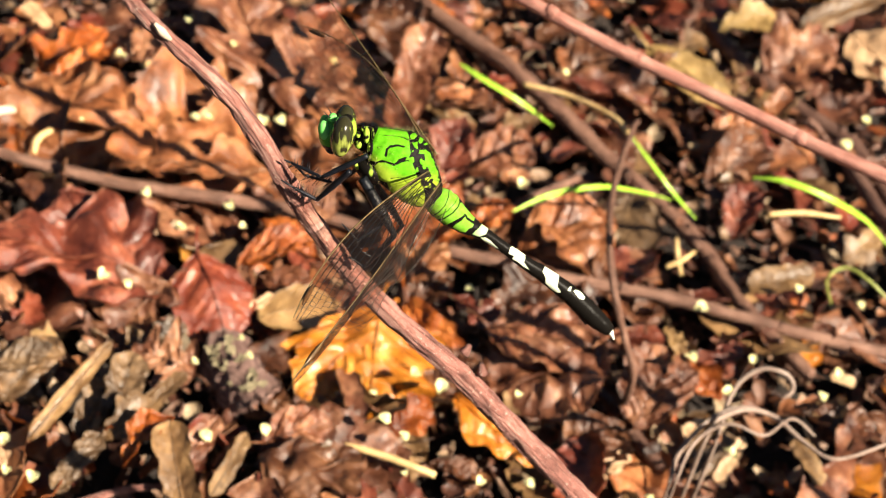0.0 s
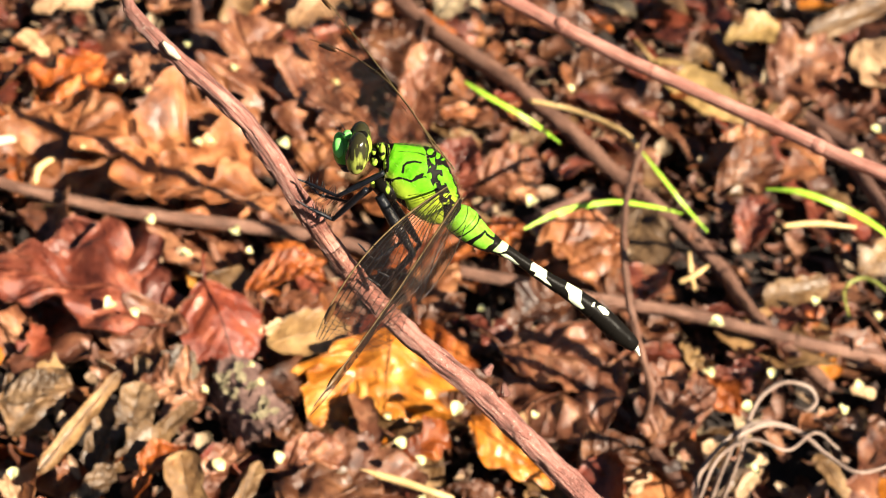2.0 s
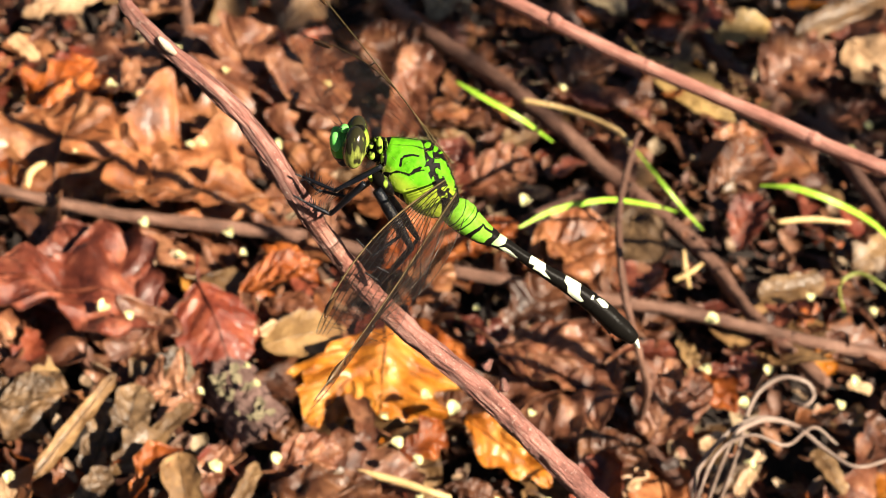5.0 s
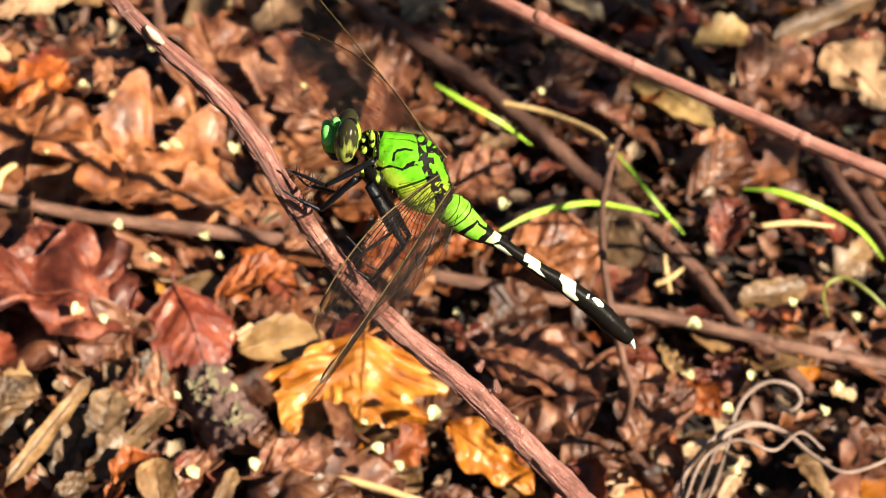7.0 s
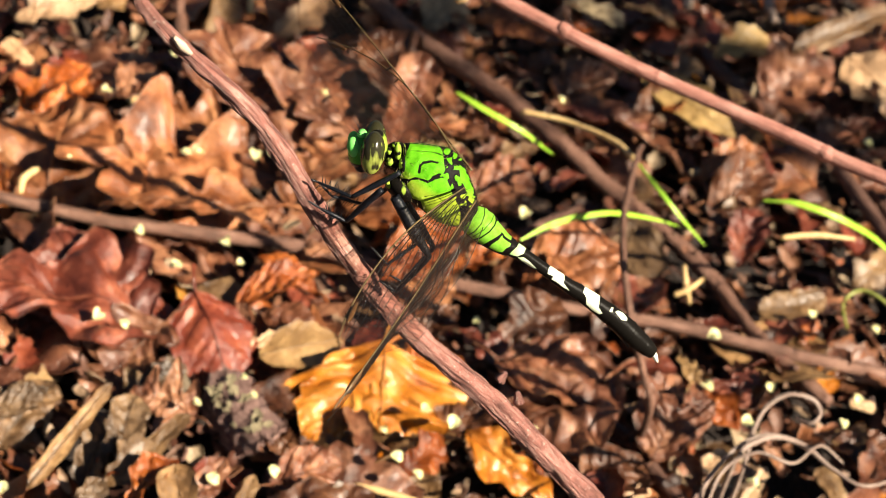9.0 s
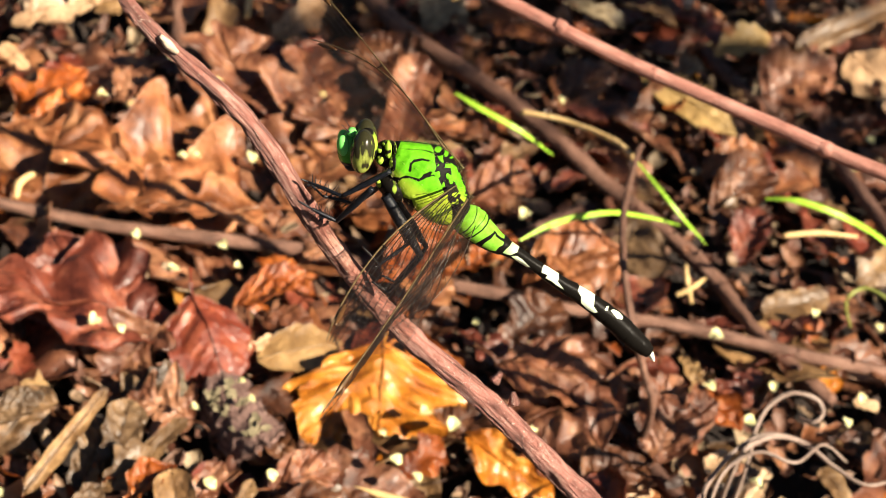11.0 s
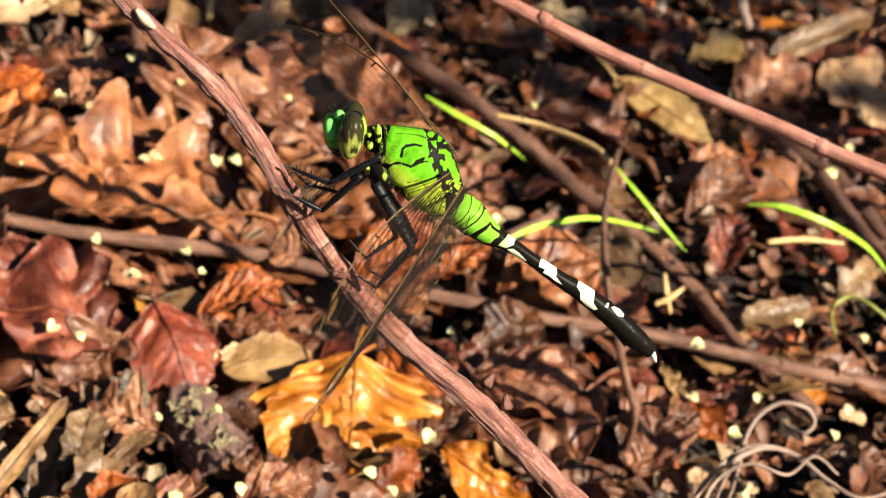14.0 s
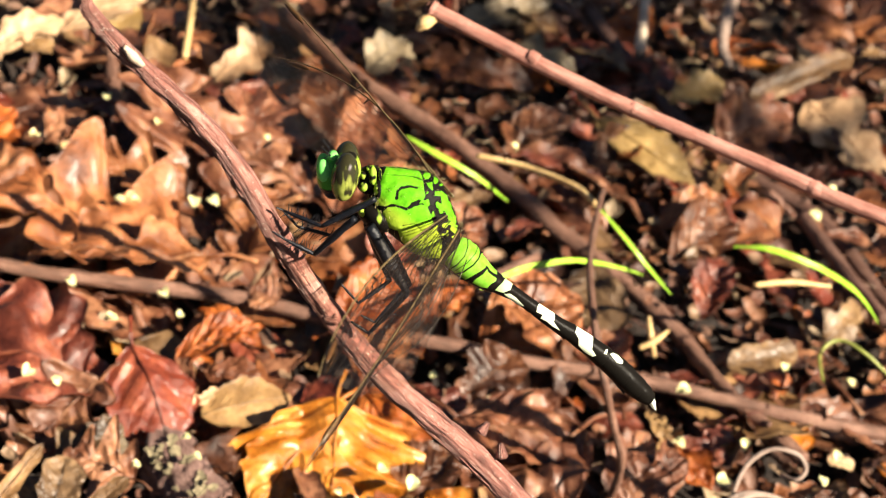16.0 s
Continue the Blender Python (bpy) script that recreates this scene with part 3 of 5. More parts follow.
lay("scrap", "greybrown", 0.0535, 0.0621, -0.0019, 18, 48, 0.0098, 0.60, 6, 14, 0.3, -0.3)
lay("scrap", "pale", 0.0371, 0.0556, -0.0019, 18, 34, 0.0077, 0.40, 6, 8, 0.3, -0.3)
lay("ovate", "umber", 0.0748, 0.0759, -0.0019, 18, -8, 0.0110, 0.60, 6, -14, 0.3, -0.3)
lay("scrap", "umber", 0.0208, 0.1788, -0.0008, 18, -5, 0.0201, 0.45, 6, 10, 0.3, -0.3)
lay("scrap", "greyslate", 0.0339, 0.1894, -0.0008, 18, 168, 0.0123, 0.60, 8, 10, 0.2, -0.3)
lay("scrap", "greyslate", 0.0040, 0.1764, 0.0002, 18, 54, 0.0107, 0.70, 8, 10, 0.2, -0.3)
lay("strip", "greyslate", 0.0262, 0.2027, 0.0002, 18, 35, 0.0196, 0.30, 4, 10, 0.2, -0.1)
lay("scrap", "pale", -0.0215, 0.1649, 0.0002, 18, 53, 0.0125, 0.55, 10, 8, 0.2, -0.3)
lay("scrap", "pale", -0.0573, 0.1602, 0.0002, 18, 39, 0.0126, 0.50, 8, 8, 0.2, -0.3)
lay("scrap", "pale", -0.0474, 0.1706, 0.0002, 18, 42, 0.0181, 0.40, 8, -8, 0.2, -0.3)
lay("strip", "tan", 0.0853, 0.1999, 0.0013, 18, 36, 0.0245, 0.20, 6, 14, 0.3, -0.2)
lay("scrap", "mauve", 0.0726, 0.1778, 0.0002, 18, 43, 0.0166, 0.80, 8, 14, 0.3, -0.3)
lay("ovate", "umber", 0.0597, 0.1410, -0.0019, 18, 58, 0.0163, 0.60, 8, 14, 0.3, -0.3)
lay("ovate", "maroon", 0.0599, 0.1264, -0.0019, 18, 77, 0.0107, 0.60, 14, -14, 0.4, -0.3)
lay("ovate", "umber", 0.0463, 0.1617, -0.0019, 18, 44, 0.0141, 0.60, 6, 14, 0.3, -0.3)
lay("ovate", "umber", 0.0320, 0.1647, -0.0019, 18, 49, 0.0148, 0.60, 6, -14, 0.3, -0.3)
lay("scrap", "tan", 0.0506, 0.1737, -0.0008, 18, 44, 0.0087, 0.60, 6, -14, 0.3, -0.3)
lay("scrap", "tan", 0.0812, 0.1220, -0.0008, 18, 52, 0.0096, 0.60, 6, 14, 0.3, -0.3)
lay("ovate", "rust", 0.0045, 0.0974, 0.0034, 18, 49, 0.0153, 0.72, 4, 6, 0.15, -0.1)
lay("ovate", "russet", 0.0054, 0.0896, 0.0013, 18, 58, 0.0107, 0.70, 4, -6, 0.2, -0.1)
lay("scrap", "fawn", -0.0471, 0.0564, -0.0010, 18, 18, 0.0045, 0.91, 0, -8, 0.10, -0.15, 0.2)
lay("ovate", "greybrown", -0.0333, 0.0494, -0.0010, 18, 72, 0.0103, 0.37, 4, 8, 0.25, -0.10)
lay("scrap", "fawn", -0.0313, 0.0438, 0.0000, 18, 38, 0.0071, 0.55, 0, -6, 0.10, -0.20, 0.2)
lay("scrap", "greyslate", -0.0299, 0.0632, -0.0030, 18, 61, 0.0081, 0.74, 2, 6, 0.10, -0.10, 0.2)
lay("ovate", "greybrown", -0.0073, 0.0451, -0.0030, 18, 24, 0.0128, 0.50, 2, 6, 0.10, -0.10, 0.25)
lay("strip", "rust", -0.0172, 0.0403, 0.0000, 18, 59, 0.0053, 0.36, 2, 6, 0.40, -0.10)
lay("ovate", "maroon", -0.0494, 0.0850, 0.0000, 18, 40, 0.0096, 0.68, 6, -6, 0.30, -0.10)
lay("ovate", "mauve", 0.0422, 0.0771, -0.0010, 18, 61, 0.0109, 0.58, 8, -6, 0.35, -0.20)
lay("scrap", "mauve", -0.0464, 0.1340, -0.0010, 18, 40, 0.0081, 0.82, 8, -16, 0.30, -0.20)
lay("scrap", "pale", -0.0707, 0.1592, -0.0010, 18, 21, 0.0102, 0.73, 0, -6, 0.15, -0.20, 0.3)
lay("scrap", "pale", -0.0648, 0.1496, 0.0000, 18, 29, 0.0112, 0.53, 2, 6, 0.20, -0.20)
lay("scrap", "fawn", -0.0564, 0.1589, -0.0010, 18, -26, 0.0076, 0.81, 2, -8, 0.20, -0.20)
lay("strip", "pale", -0.0669, 0.1348, 0.0000, 18, -37, 0.0066, 0.40, 2, 8, 0.30, -0.10)
lay("scrap", "olive", -0.0426, 0.1730, -0.0010, 18, 50, 0.0066, 0.87, 2, 8, 0.20, -0.10)
lay("strip", "pale", 0.0546, 0.0592, 0.0010, 18, 64, 0.0087, 0.22, 2, 8, 0.30, -0.10)
lay("strip", "tan", 0.0667, 0.0621, 0.0010, 18, -59, 0.0077, 0.42, 2, -8, 0.35, -0.10)
lay("strip", "pale", 0.0495, 0.0655, 0.0000, 18, -133, 0.0045, 0.45, 2, 8, 0.30, -0.10)
lay("scrap", "fawn", 0.0474, 0.0827, 0.0000, 18, 120, 0.0089, 0.42, 4, -14, 0.35, -0.20)
lay("strip", "pale", 0.0736, 0.0825, 0.0010, 18, -9, 0.0038, 0.52, 2, 8, 0.30, -0.10)
lay("scrap", "rust", 0.0502, 0.0787, -0.0010, 18, -45, 0.0110, 0.53, 8, 12, 0.35, -0.20)
lay("scrap", "tan", 0.0192, 0.1342, 0.0000, 18, 36, 0.0076, 0.57, 4, -10, 0.30, -0.20)
lay("ovate", "russet", 0.0581, 0.1462, -0.0010, 18, 36, 0.0137, 0.48, 6, -8, 0.30, -0.20)
lay("ovate", "rust", 0.0087, 0.0744, -0.0020, 18, -56, 0.0162, 0.51, 4, 12, 0.30, -0.15, 0.5)
lay("scrap", "maroon", 0.0152, 0.0846, -0.0030, 18, -34, 0.0088, 0.67, 4, -12, 0.30, -0.20)
lay("scrap", "pale", -0.0470, 0.0312, 0.0010, 18, -55, 0.0047, 0.52, 4, -10, 0.20, -0.20, 0.3)
lay("scrap", "amber", -0.0550, 0.0571, 0.0000, 18, -48, 0.0042, 0.54, 4, -10, 0.20, -0.20, 0.3)
lay("strip", "mauve", -0.0204, 0.0758, -0.0000, 18, -66, 0.0075, 0.26, 4, 10, 0.30, -0.10)
lay("scrap", "pale", -0.0177, 0.0731, -0.0000, 18, 49, 0.0042, 0.40, 4, 10, 0.30, -0.10)
lay("ovate", "mauve", -0.0118, 0.0983, -0.0000, 18, 158, 0.0043, 1.38, 4, -10, 0.30, -0.20)

# ---- a piece of rotten bark with lichen on it ----


def bark_piece():
    """A curved slab of bark, ridged along its length, with crusts of lichen."""
    base = tagged(new("bark_piece"), "rotten mauve-grey bark piece with pale lichen crusts", "bark")
    base.matrix_basis = pose(-0.0182, 0.0585, -0.0030, 22, 0, -56)
    nu, nv, verts, uvs = 46, 22, [], []
    for side in (0.0, -0.0012):
        for i in range(nu):
            for j in range(nv):
                u, v = i / (nu - 1) - 0.5, 2 * j / (nv - 1) - 1
                edge = 1 + 0.25 * wobble((u * 9, v, 0), 1.0, 4.0)
                x, y = u * 0.0150 + 0.0008 * wobble((v * 3, u, 0), 1.0, 7.0), v * 0.0042 * edge * min(1.0, 5 * (0.5 - abs(u)) + 0.35)
                rough = 0.0006 * wobble((x * 600, y * 1500, 0), 1.0, 2.0) + 0.0005 * abs(wobble((x * 900, y * 900, 0), 1.0, 5.0))
                verts.append((x, y, 0.0034 * (1 - (y / 0.0046) ** 2) + rough + side))
                uvs.append((v * 0.5, u * 2))
    n = nu * nv
    faces = grid_faces(nu, nv) + [tuple(n + k for k in reversed(f)) for f in grid_faces(nu, nv)]
    rim = [i * nv for i in range(nu)] + [(nu - 1) * nv + j for j in range(1, nv)] + [i * nv + nv - 1 for i in range(nu - 2, -1, -1)] + list(range(nv - 2, 0, -1))
    faces += [(rim[k], rim[k - 1], n + rim[k - 1], n + rim[k]) for k in range(len(rim))]
    child("slab", mesh_of("slab", verts, [tuple(reversed(f)) for f in faces], BROWN_MAUVE, uvs), base)
    rng = random.Random(77)
    for k in range(26):
        cx, cy = (rng.uniform(-0.005, 0.000), rng.uniform(-0.0022, 0.0018)) if k < 16 else (rng.uniform(0.002, 0.006), rng.uniform(-0.002, 0.002))
        v, f, u, _ = leaf_sheet("scrap", rng.uniform(0.0008, 0.0022), 0.8, 0.1, -0.2, 760 + k, 8, 7, 1.0)
        child("lichen_crust", mesh_of("lichen_crust", v, f, LICHEN, u), base, at=pose(cx, cy, 0.0036 * (1 - (cy / 0.0046) ** 2) + 0.0002, rng.uniform(-12, 12) - 30 * cy / 0.004, rng.uniform(-12, 12), rng.uniform(0, 360)))
    return base


bark_piece()

# ---- leaves between and below them ----
def hollow(p):
    """The hollows that stay bare: beside the amber leaf, under the red leaves."""
    return any(abs(p.x - x) < 0.006 and abs(p.y - y) < 0.005 for x, y in ((0.0155, 0.0575), (-0.0425, 0.0690), (-0.0225, 0.0670), (0.0500, 0.1180), (0.0600, 0.1250), (0.0400, 0.1280), (0.0480, 0.1400)))


patterns = []
rng = random.Random(5)
tones = ["mauve", "umber", "russet", "mauve", "rust", "umber", "maroon", "tan", "greybrown", "mauve", "umber", "crimson"]
for k in range(24):
    kind = ("ovate", "oak", "scrap", "strip")[k % 4]
    far = pose(rng.uniform(-0.1, 0.14), 0.29 + 0.0022 * k, -0.005, rng.uniform(-12, 12), rng.uniform(-12, 12), rng.uniform(0, 360))
    patterns.append(fallen_leaf(kind, tones[k % 12], rng.uniform(0.014, 0.028), rng.uniform(0.4, 0.85), rng.uniform(0.1, 0.4), rng.uniform(-0.35, 0.1), 300 + k, far, (26, 11), k % 3 == 0))
BRIGHT = [p for k, p in enumerate(patterns) if tones[k % 12] in ("mauve", "russet", "rust", "tan", "maroon")]
for k in range(165):
    spot = pose(rng.uniform(-0.11, 0.15), rng.uniform(-0.01, 0.28), rng.uniform(-0.0087, -0.0053), rng.uniform(-12, 28), rng.uniform(-20, 20), rng.uniform(0, 360))
    if hollow(spot.translation):
        continue
    tone_at = rng.random() < (0.75 if spot.translation.x < 0.02 else 0.45)
    copy_thing(rng.choice(BRIGHT if tone_at else patterns), spot)

def torn_pieces(count):
    """Small torn leaf pieces that fill the gaps, too many to count: one mesh, each piece a bent sheet in one of the leaf colours."""
    shapes = [leaf_sheet(("scrap", "strip", "scrap")[k % 3], rng.uniform(0.006, 0.013), rng.uniform(0.35, 0.8), rng.uniform(0.2, 0.6), rng.uniform(-0.5, 0.1), 500 + k, 13, 8, 0.7) for k in range(24)]
    kinds = ["russet", "rust", "mauve", "tan", "umber", "maroon", "russet", "amber", "crimson"]
    verts, faces, uvs, slots = [], [], [], []
    for _ in range(count):
        v, f, u, _ridge = rng.choice(shapes)
        m = pose(rng.uniform(-0.095, 0.13), rng.uniform(-0.02, 0.23), rng.uniform(-0.0078, -0.0014), rng.uniform(-15, 40), rng.uniform(-30, 30), rng.uniform(0, 360))
        if hollow(m.translation):
            continue
        k = len(verts)
        verts += [m @ Vector(p) for p in v]
        faces += [tuple(n + k for n in face) for face in f]
        uvs += u
        slots += [rng.choice((0, 1, 2, 2, 3, 4, 5, 6, 8)) if rng.random() < 0.97 else 7] * len(f)
    me = mesh_of("leaf_fragments", verts, faces, LEAF[kinds[0]], uvs)
    for tone in kinds[1:]:
        me.materials.append(LEAF[tone])
    me.polygons.foreach_set("material_index", slots)
    return tagged(new("leaf_fragments", me), "small torn brown and rust leaf fragments between larger leaves", "leaf litter", kind="stuff")


torn_pieces(760)

# ---- sticks, stems and grass ----
stick("fallen_stick", [(-0.0754, 0.0992, -0.0008), (-0.0637, 0.0961, -0.0008), (-0.0452, 0.0948, -0.0008), (-0.0272, 0.0965, -0.0008), (-0.0125, 0.0983, -0.0014), (0.0007, 0.0972, -0.0019), (0.0157, 0.0971, -0.0019), (0.0289, 0.0964, -0.0019), (0.0431, 0.0972, -0.0019), (0.0573, 0.0963, -0.0019), (0.0687, 0.0953, -0.0019), (0.0889, 0.0974, -0.0040)], [0.0009, 0.00105, 0.0010, 0.0010, 0.0011], BROWN_BARK, "long brown fallen stick lying across the litter", "stick", 90, 12, 0.3, 2.0, 1)
stick("fallen_stick", [(-0.0153, 0.1850, -0.0008), (-0.0018, 0.1674, -0.0008), (0.0081, 0.1594, -0.0008), (0.0183, 0.1500, -0.0008), (0.0273, 0.1421, -0.0019), (0.0340, 0.1352, -0.0029), (0.0437, 0.1267, -0.0040), (0.0520, 0.1180, -0.0050), (0.0581, 0.1089, -0.0061), (0.0670, 0.0965, -0.0082), (0.0714, 0.0928, -0.0093)], [0.0017, 0.0016, 0.0015, 0.0014, 0.0014], BROWN_BARK, "thick brown fallen stick lying among dead leaves", "stick", 80, 12, 0.3, 3.0, 1)
stick("fallen_stick", [(-0.0488, 0.1954, -0.0050), (-0.0447, 0.1709, -0.0050), (-0.0399, 0.1457, -0.0050), (-0.0359, 0.1255, -0.0061)], [0.0014, 0.0013, 0.001], BROWN_BARK, "grey-brown straight stick half buried in leaves", "stick", 40, 10, 0.3, 4.0)
stick("fallen_stick", [(0.0394, 0.2350, -0.0050), (0.0496, 0.2055, -0.0050), (0.0591, 0.1833, -0.0050), (0.0715, 0.1681, -0.0050), (0.0828, 0.1581, -0.0050), (0.0888, 0.1435, -0.0050), (0.0941, 0.1318, -0.0061)], [0.0015, 0.0016, 0.0017, 0.0015], DARK_BARK, "dark brown stick lying in shade", "stick", 60, 10, 0.3, 5.0, 3)
stick("fallen_stick", [(0.0788, 0.1524, -0.0019), (0.0831, 0.1398, -0.0019), (0.0890, 0.1252, -0.0019)], [0.0014, 0.0013, 0.0012], DARK_BARK, "dark stick beside the grass blade", "stick", 30, 10, 0.3, 5.5)
stick("dry_twig", [(0.0358, 0.1170, 0.0171), (0.0344, 0.1112, 0.0191), (0.0309, 0.0911, 0.0229), (0.0294, 0.0747, 0.0259), (0.0310, 0.0654, 0.0229), (0.0349, 0.0654, 0.0142), (0.0382, 0.0661, 0.0064), (0.0395, 0.0712, -0.0090)], [0.0004, 0.0005, 0.00055, 0.0006, 0.0006], BROWN_BARK, "thin grey-brown dry twig arching over the leaves", "twig", 50, 8, 0.3, 6.0, 2)
stick("straw_stalk", [(0.0170, 0.1264, 0.0132), (0.0240, 0.1245, 0.0142), (0.0315, 0.1184, 0.0161), (0.0345, 0.1126, 0.0171)], [0.0004, 0.0005, 0.0005], STRAW, "bent tan straw stalk", "straw", 30, 8, 0.2, 7.0, 1)
stick("straw_stalk", [(0.0560, 0.0950, 0.0200), (0.0614, 0.0962, 0.0209), (0.0675, 0.0971, 0.0209)], [0.0004, 0.0005, 0.0003], STRAW, "short pale straw piece", "straw", 20, 8, 0.2, 7.3)
stick("straw_stalk", [(-0.0017, 0.0486, -0.0019), (0.0049, 0.0479, -0.0019), (0.0119, 0.0473, -0.0029)], [0.0004, 0.0006, 0.0005], STRAW, "olive-tan straw lying near the amber leaf", "straw", 20, 8, 0.2, 7.6)
stick("straw_stalk", [(-0.0311, 0.1648, -0.0019), (-0.0317, 0.1790, -0.0019), (-0.0324, 0.1920, -0.0019)], [0.0006, 0.0006, 0.0006], STRAW, "straight pale straw among leaves", "straw", 20, 8, 0.2, 7.7)
stick("straw_stalk", [(0.0525, 0.1991, -0.0008), (0.0547, 0.2163, -0.0008), (0.0560, 0.2291, -0.0008)], [0.0011, 0.0009, 0.0009], WOOD, "whitish flat stalk among dark leaves", "straw", 20, 8, 0.2, 7.8)
stick("straw_stalk", [(0.0709, 0.2018, -0.0019), (0.0702, 0.2110, -0.0008), (0.0758, 0.2353, -0.0008)], [0.0008, 0.0012, 0.0013], GREY_BARK, "pinkish grey stalk among dark leaves", "straw", 20, 8, 0.2, 7.9)
stick("straw_stalk", [(-0.0698, 0.1059, -0.0019), (-0.0650, 0.1090, -0.0019), (-0.0593, 0.1124, -0.0019)], [0.0007, 0.0008, 0.0007], WOOD, "short bleached white stick", "stick", 20, 8, 0.2, 8.0)
stick("straw_stalk", [(-0.0588, 0.1003, -0.0029), (-0.0589, 0.1028, -0.0019), (-0.0574, 0.1063, -0.0019)], [0.0004, 0.0007, 0.0005], STRAW, "small curved straw crescent", "straw", 16, 8, 0.2, 8.2)
stick("straw_stalk", [(0.0490, 0.1066, -0.0040), (0.0473, 0.1058, 0.0000), (0.0466, 0.1083, 0.0020)], [0.0004, 0.0005, 0.0003], STRAW, "short tan straw standing in the litter", "straw", 16, 8, 0.2, 8.9)
stick("straw_stalk", [(0.0456, 0.1039, -0.0010), (0.0477, 0.1048, 0.0000), (0.0506, 0.1096, -0.0010)], [0.0004, 0.0005, 0.0003], STRAW, "broken tan straw lying flat", "straw", 16, 8, 0.2, 9.1)
stick("straw_stalk", [(-0.0472, 0.1279, -0.0010), (-0.0437, 0.1290, 0.0000), (-0.0390, 0.1270, -0.0010)], [0.0004, 0.0005, 0.0003], STRAW, "thin yellowish straw in a gap", "straw", 16, 8, 0.2, 9.2)
stick("fallen_stick", [(-0.0404, 0.0245, -0.0029), (-0.0352, 0.0275, -0.0019), (-0.0299, 0.0314, -0.0019), (-0.0242, 0.0340, -0.0019)], [0.0005, 0.0006, 0.0004], TWIG, "thin reddish twig at the edge of the leaves", "twig", 30, 8, 0.2, 8.4)
stick("fallen_stick", [(0.0195, 0.1145, -0.0040), (0.0242, 0.1179, -0.0019), (0.0302, 0.1231, -0.0008)], [0.0007, 0.0008, 0.0007], BROWN_BARK, "short greyish stick beside grass", "stick", 20, 8, 0.2, 8.6)
stick("fallen_stick", [(0.0540, 0.1115, -0.0035), (0.0601, 0.0989, -0.0032), (0.0649, 0.0924, -0.0028), (0.0698, 0.0862, -0.0028)], [0.0012, 0.0013, 0.0014, 0.0012], BROWN_BARK, "brown stick lying under the long fallen stick", "stick", 40, 10, 0.3, 9.4, 1)
stick("fallen_stick", [(0.0322, 0.0780, -0.0050), (0.0372, 0.0725, -0.0050), (0.0422, 0.0651, -0.0050), (0.0483, 0.0566, -0.0050)], [0.0012, 0.0013, 0.0012], DARK_BARK, "dark stick under the leaves", "stick", 30, 8, 0.2, 8.8)
stick("dry_tendril", [(0.0482, 0.0478, -0.0060), (0.0481, 0.0475, 0.0144), (0.0486, 0.0511, 0.0182), (0.0499, 0.0535, 0.0210), (0.0525, 0.0546, 0.0230), (0.0558, 0.0544, 0.0230), (0.0570, 0.0530, 0.0220), (0.0559, 0.0519, 0.0210), (0.0544, 0.0535, 0.0201)], [0.00025, 0.00032, 0.00034, 0.00025], GREY_BARK, "grey dry tendril curled into a loop", "tendril", 60, 8, 0.15, 9.0)
stick("dry_tendril", [(0.0425, 0.0385, -0.0060), (0.0414, 0.0372, 0.0134), (0.0425, 0.0427, 0.0153), (0.0461, 0.0473, 0.0182), (0.0503, 0.0500, 0.0191), (0.0555, 0.0506, 0.0182), (0.0597, 0.0480, 0.0172), (0.0644, 0.0459, 0.0172), (0.0735, 0.0530, 0.0163)], [0.00024, 0.00032, 0.0004, 0.0003, 0.00022], GREY_BARK, "pale dry tendril arching over crumbs", "tendril", 70, 8, 0.15, 9.3)
stick("dry_tendril", [(0.0430, 0.0385, -0.0060), (0.0420, 0.0370, 0.0144), (0.0443, 0.0435, 0.0172), (0.0482, 0.0451, 0.0201), (0.0530, 0.0443, 0.0201), (0.0576, 0.0500, 0.0191), (0.0622, 0.0518, 0.0153)], [0.00018, 0.00025, 0.00025, 0.00016], GREY_BARK, "thin grey dry tendril over the loop", "tendril", 50, 8, 0.15, 9.4)
stick("dry_tendril", [(0.0466, 0.0470, -0.0060), (0.0462, 0.0461, 0.0163), (0.0487, 0.0484, 0.0191), (0.0527, 0.0502, 0.0191), (0.0578, 0.0518, 0.0163)], [0.00025, 0.0004, 0.0003], GREY_BARK, "pale short dry tendril beside the loop", "tendril", 40, 8, 0.15, 9.5)


def grass_blade(points, width, label, material=GRASS):
    """A keeled blade: two halves meeting in a fold, with thickness."""
    line = smooth_line(points, 30)
    ahead = np.gradient(line, axis=0)
    ahead /= np.linalg.norm(ahead, axis=1)[:, None]
    side = np.cross(ahead, (0.2, -0.5, 0.85))
    side /= np.linalg.norm(side, axis=1)[:, None]
    above = np.cross(side, ahead)
    verts = []
    for i in range(30):
        w = width / 2 * min(1.0, 0.35 + 3 * i / 29) * (1 - (i / 29) ** 4 * 0.85)
        for s, h in ((-1, 0.25), (-0.5, 0.06), (0, -0.12), (0.5, 0.06), (1, 0.25)):
            verts.append(line[i] + side[i] * s * w + above[i] * h * w)
        for s, h in ((1, 0.12), (0.5, -0.08), (0, -0.3), (-0.5, -0.08), (-1, 0.12)):
            verts.append(line[i] + side[i] * s * w + above[i] * h * w)
    base = tagged(new("grass_blade"), label, "grass", "grass blades")
    child("blade", mesh_of("blade", verts, grid_faces(30, 10, True), material), base)
    return base


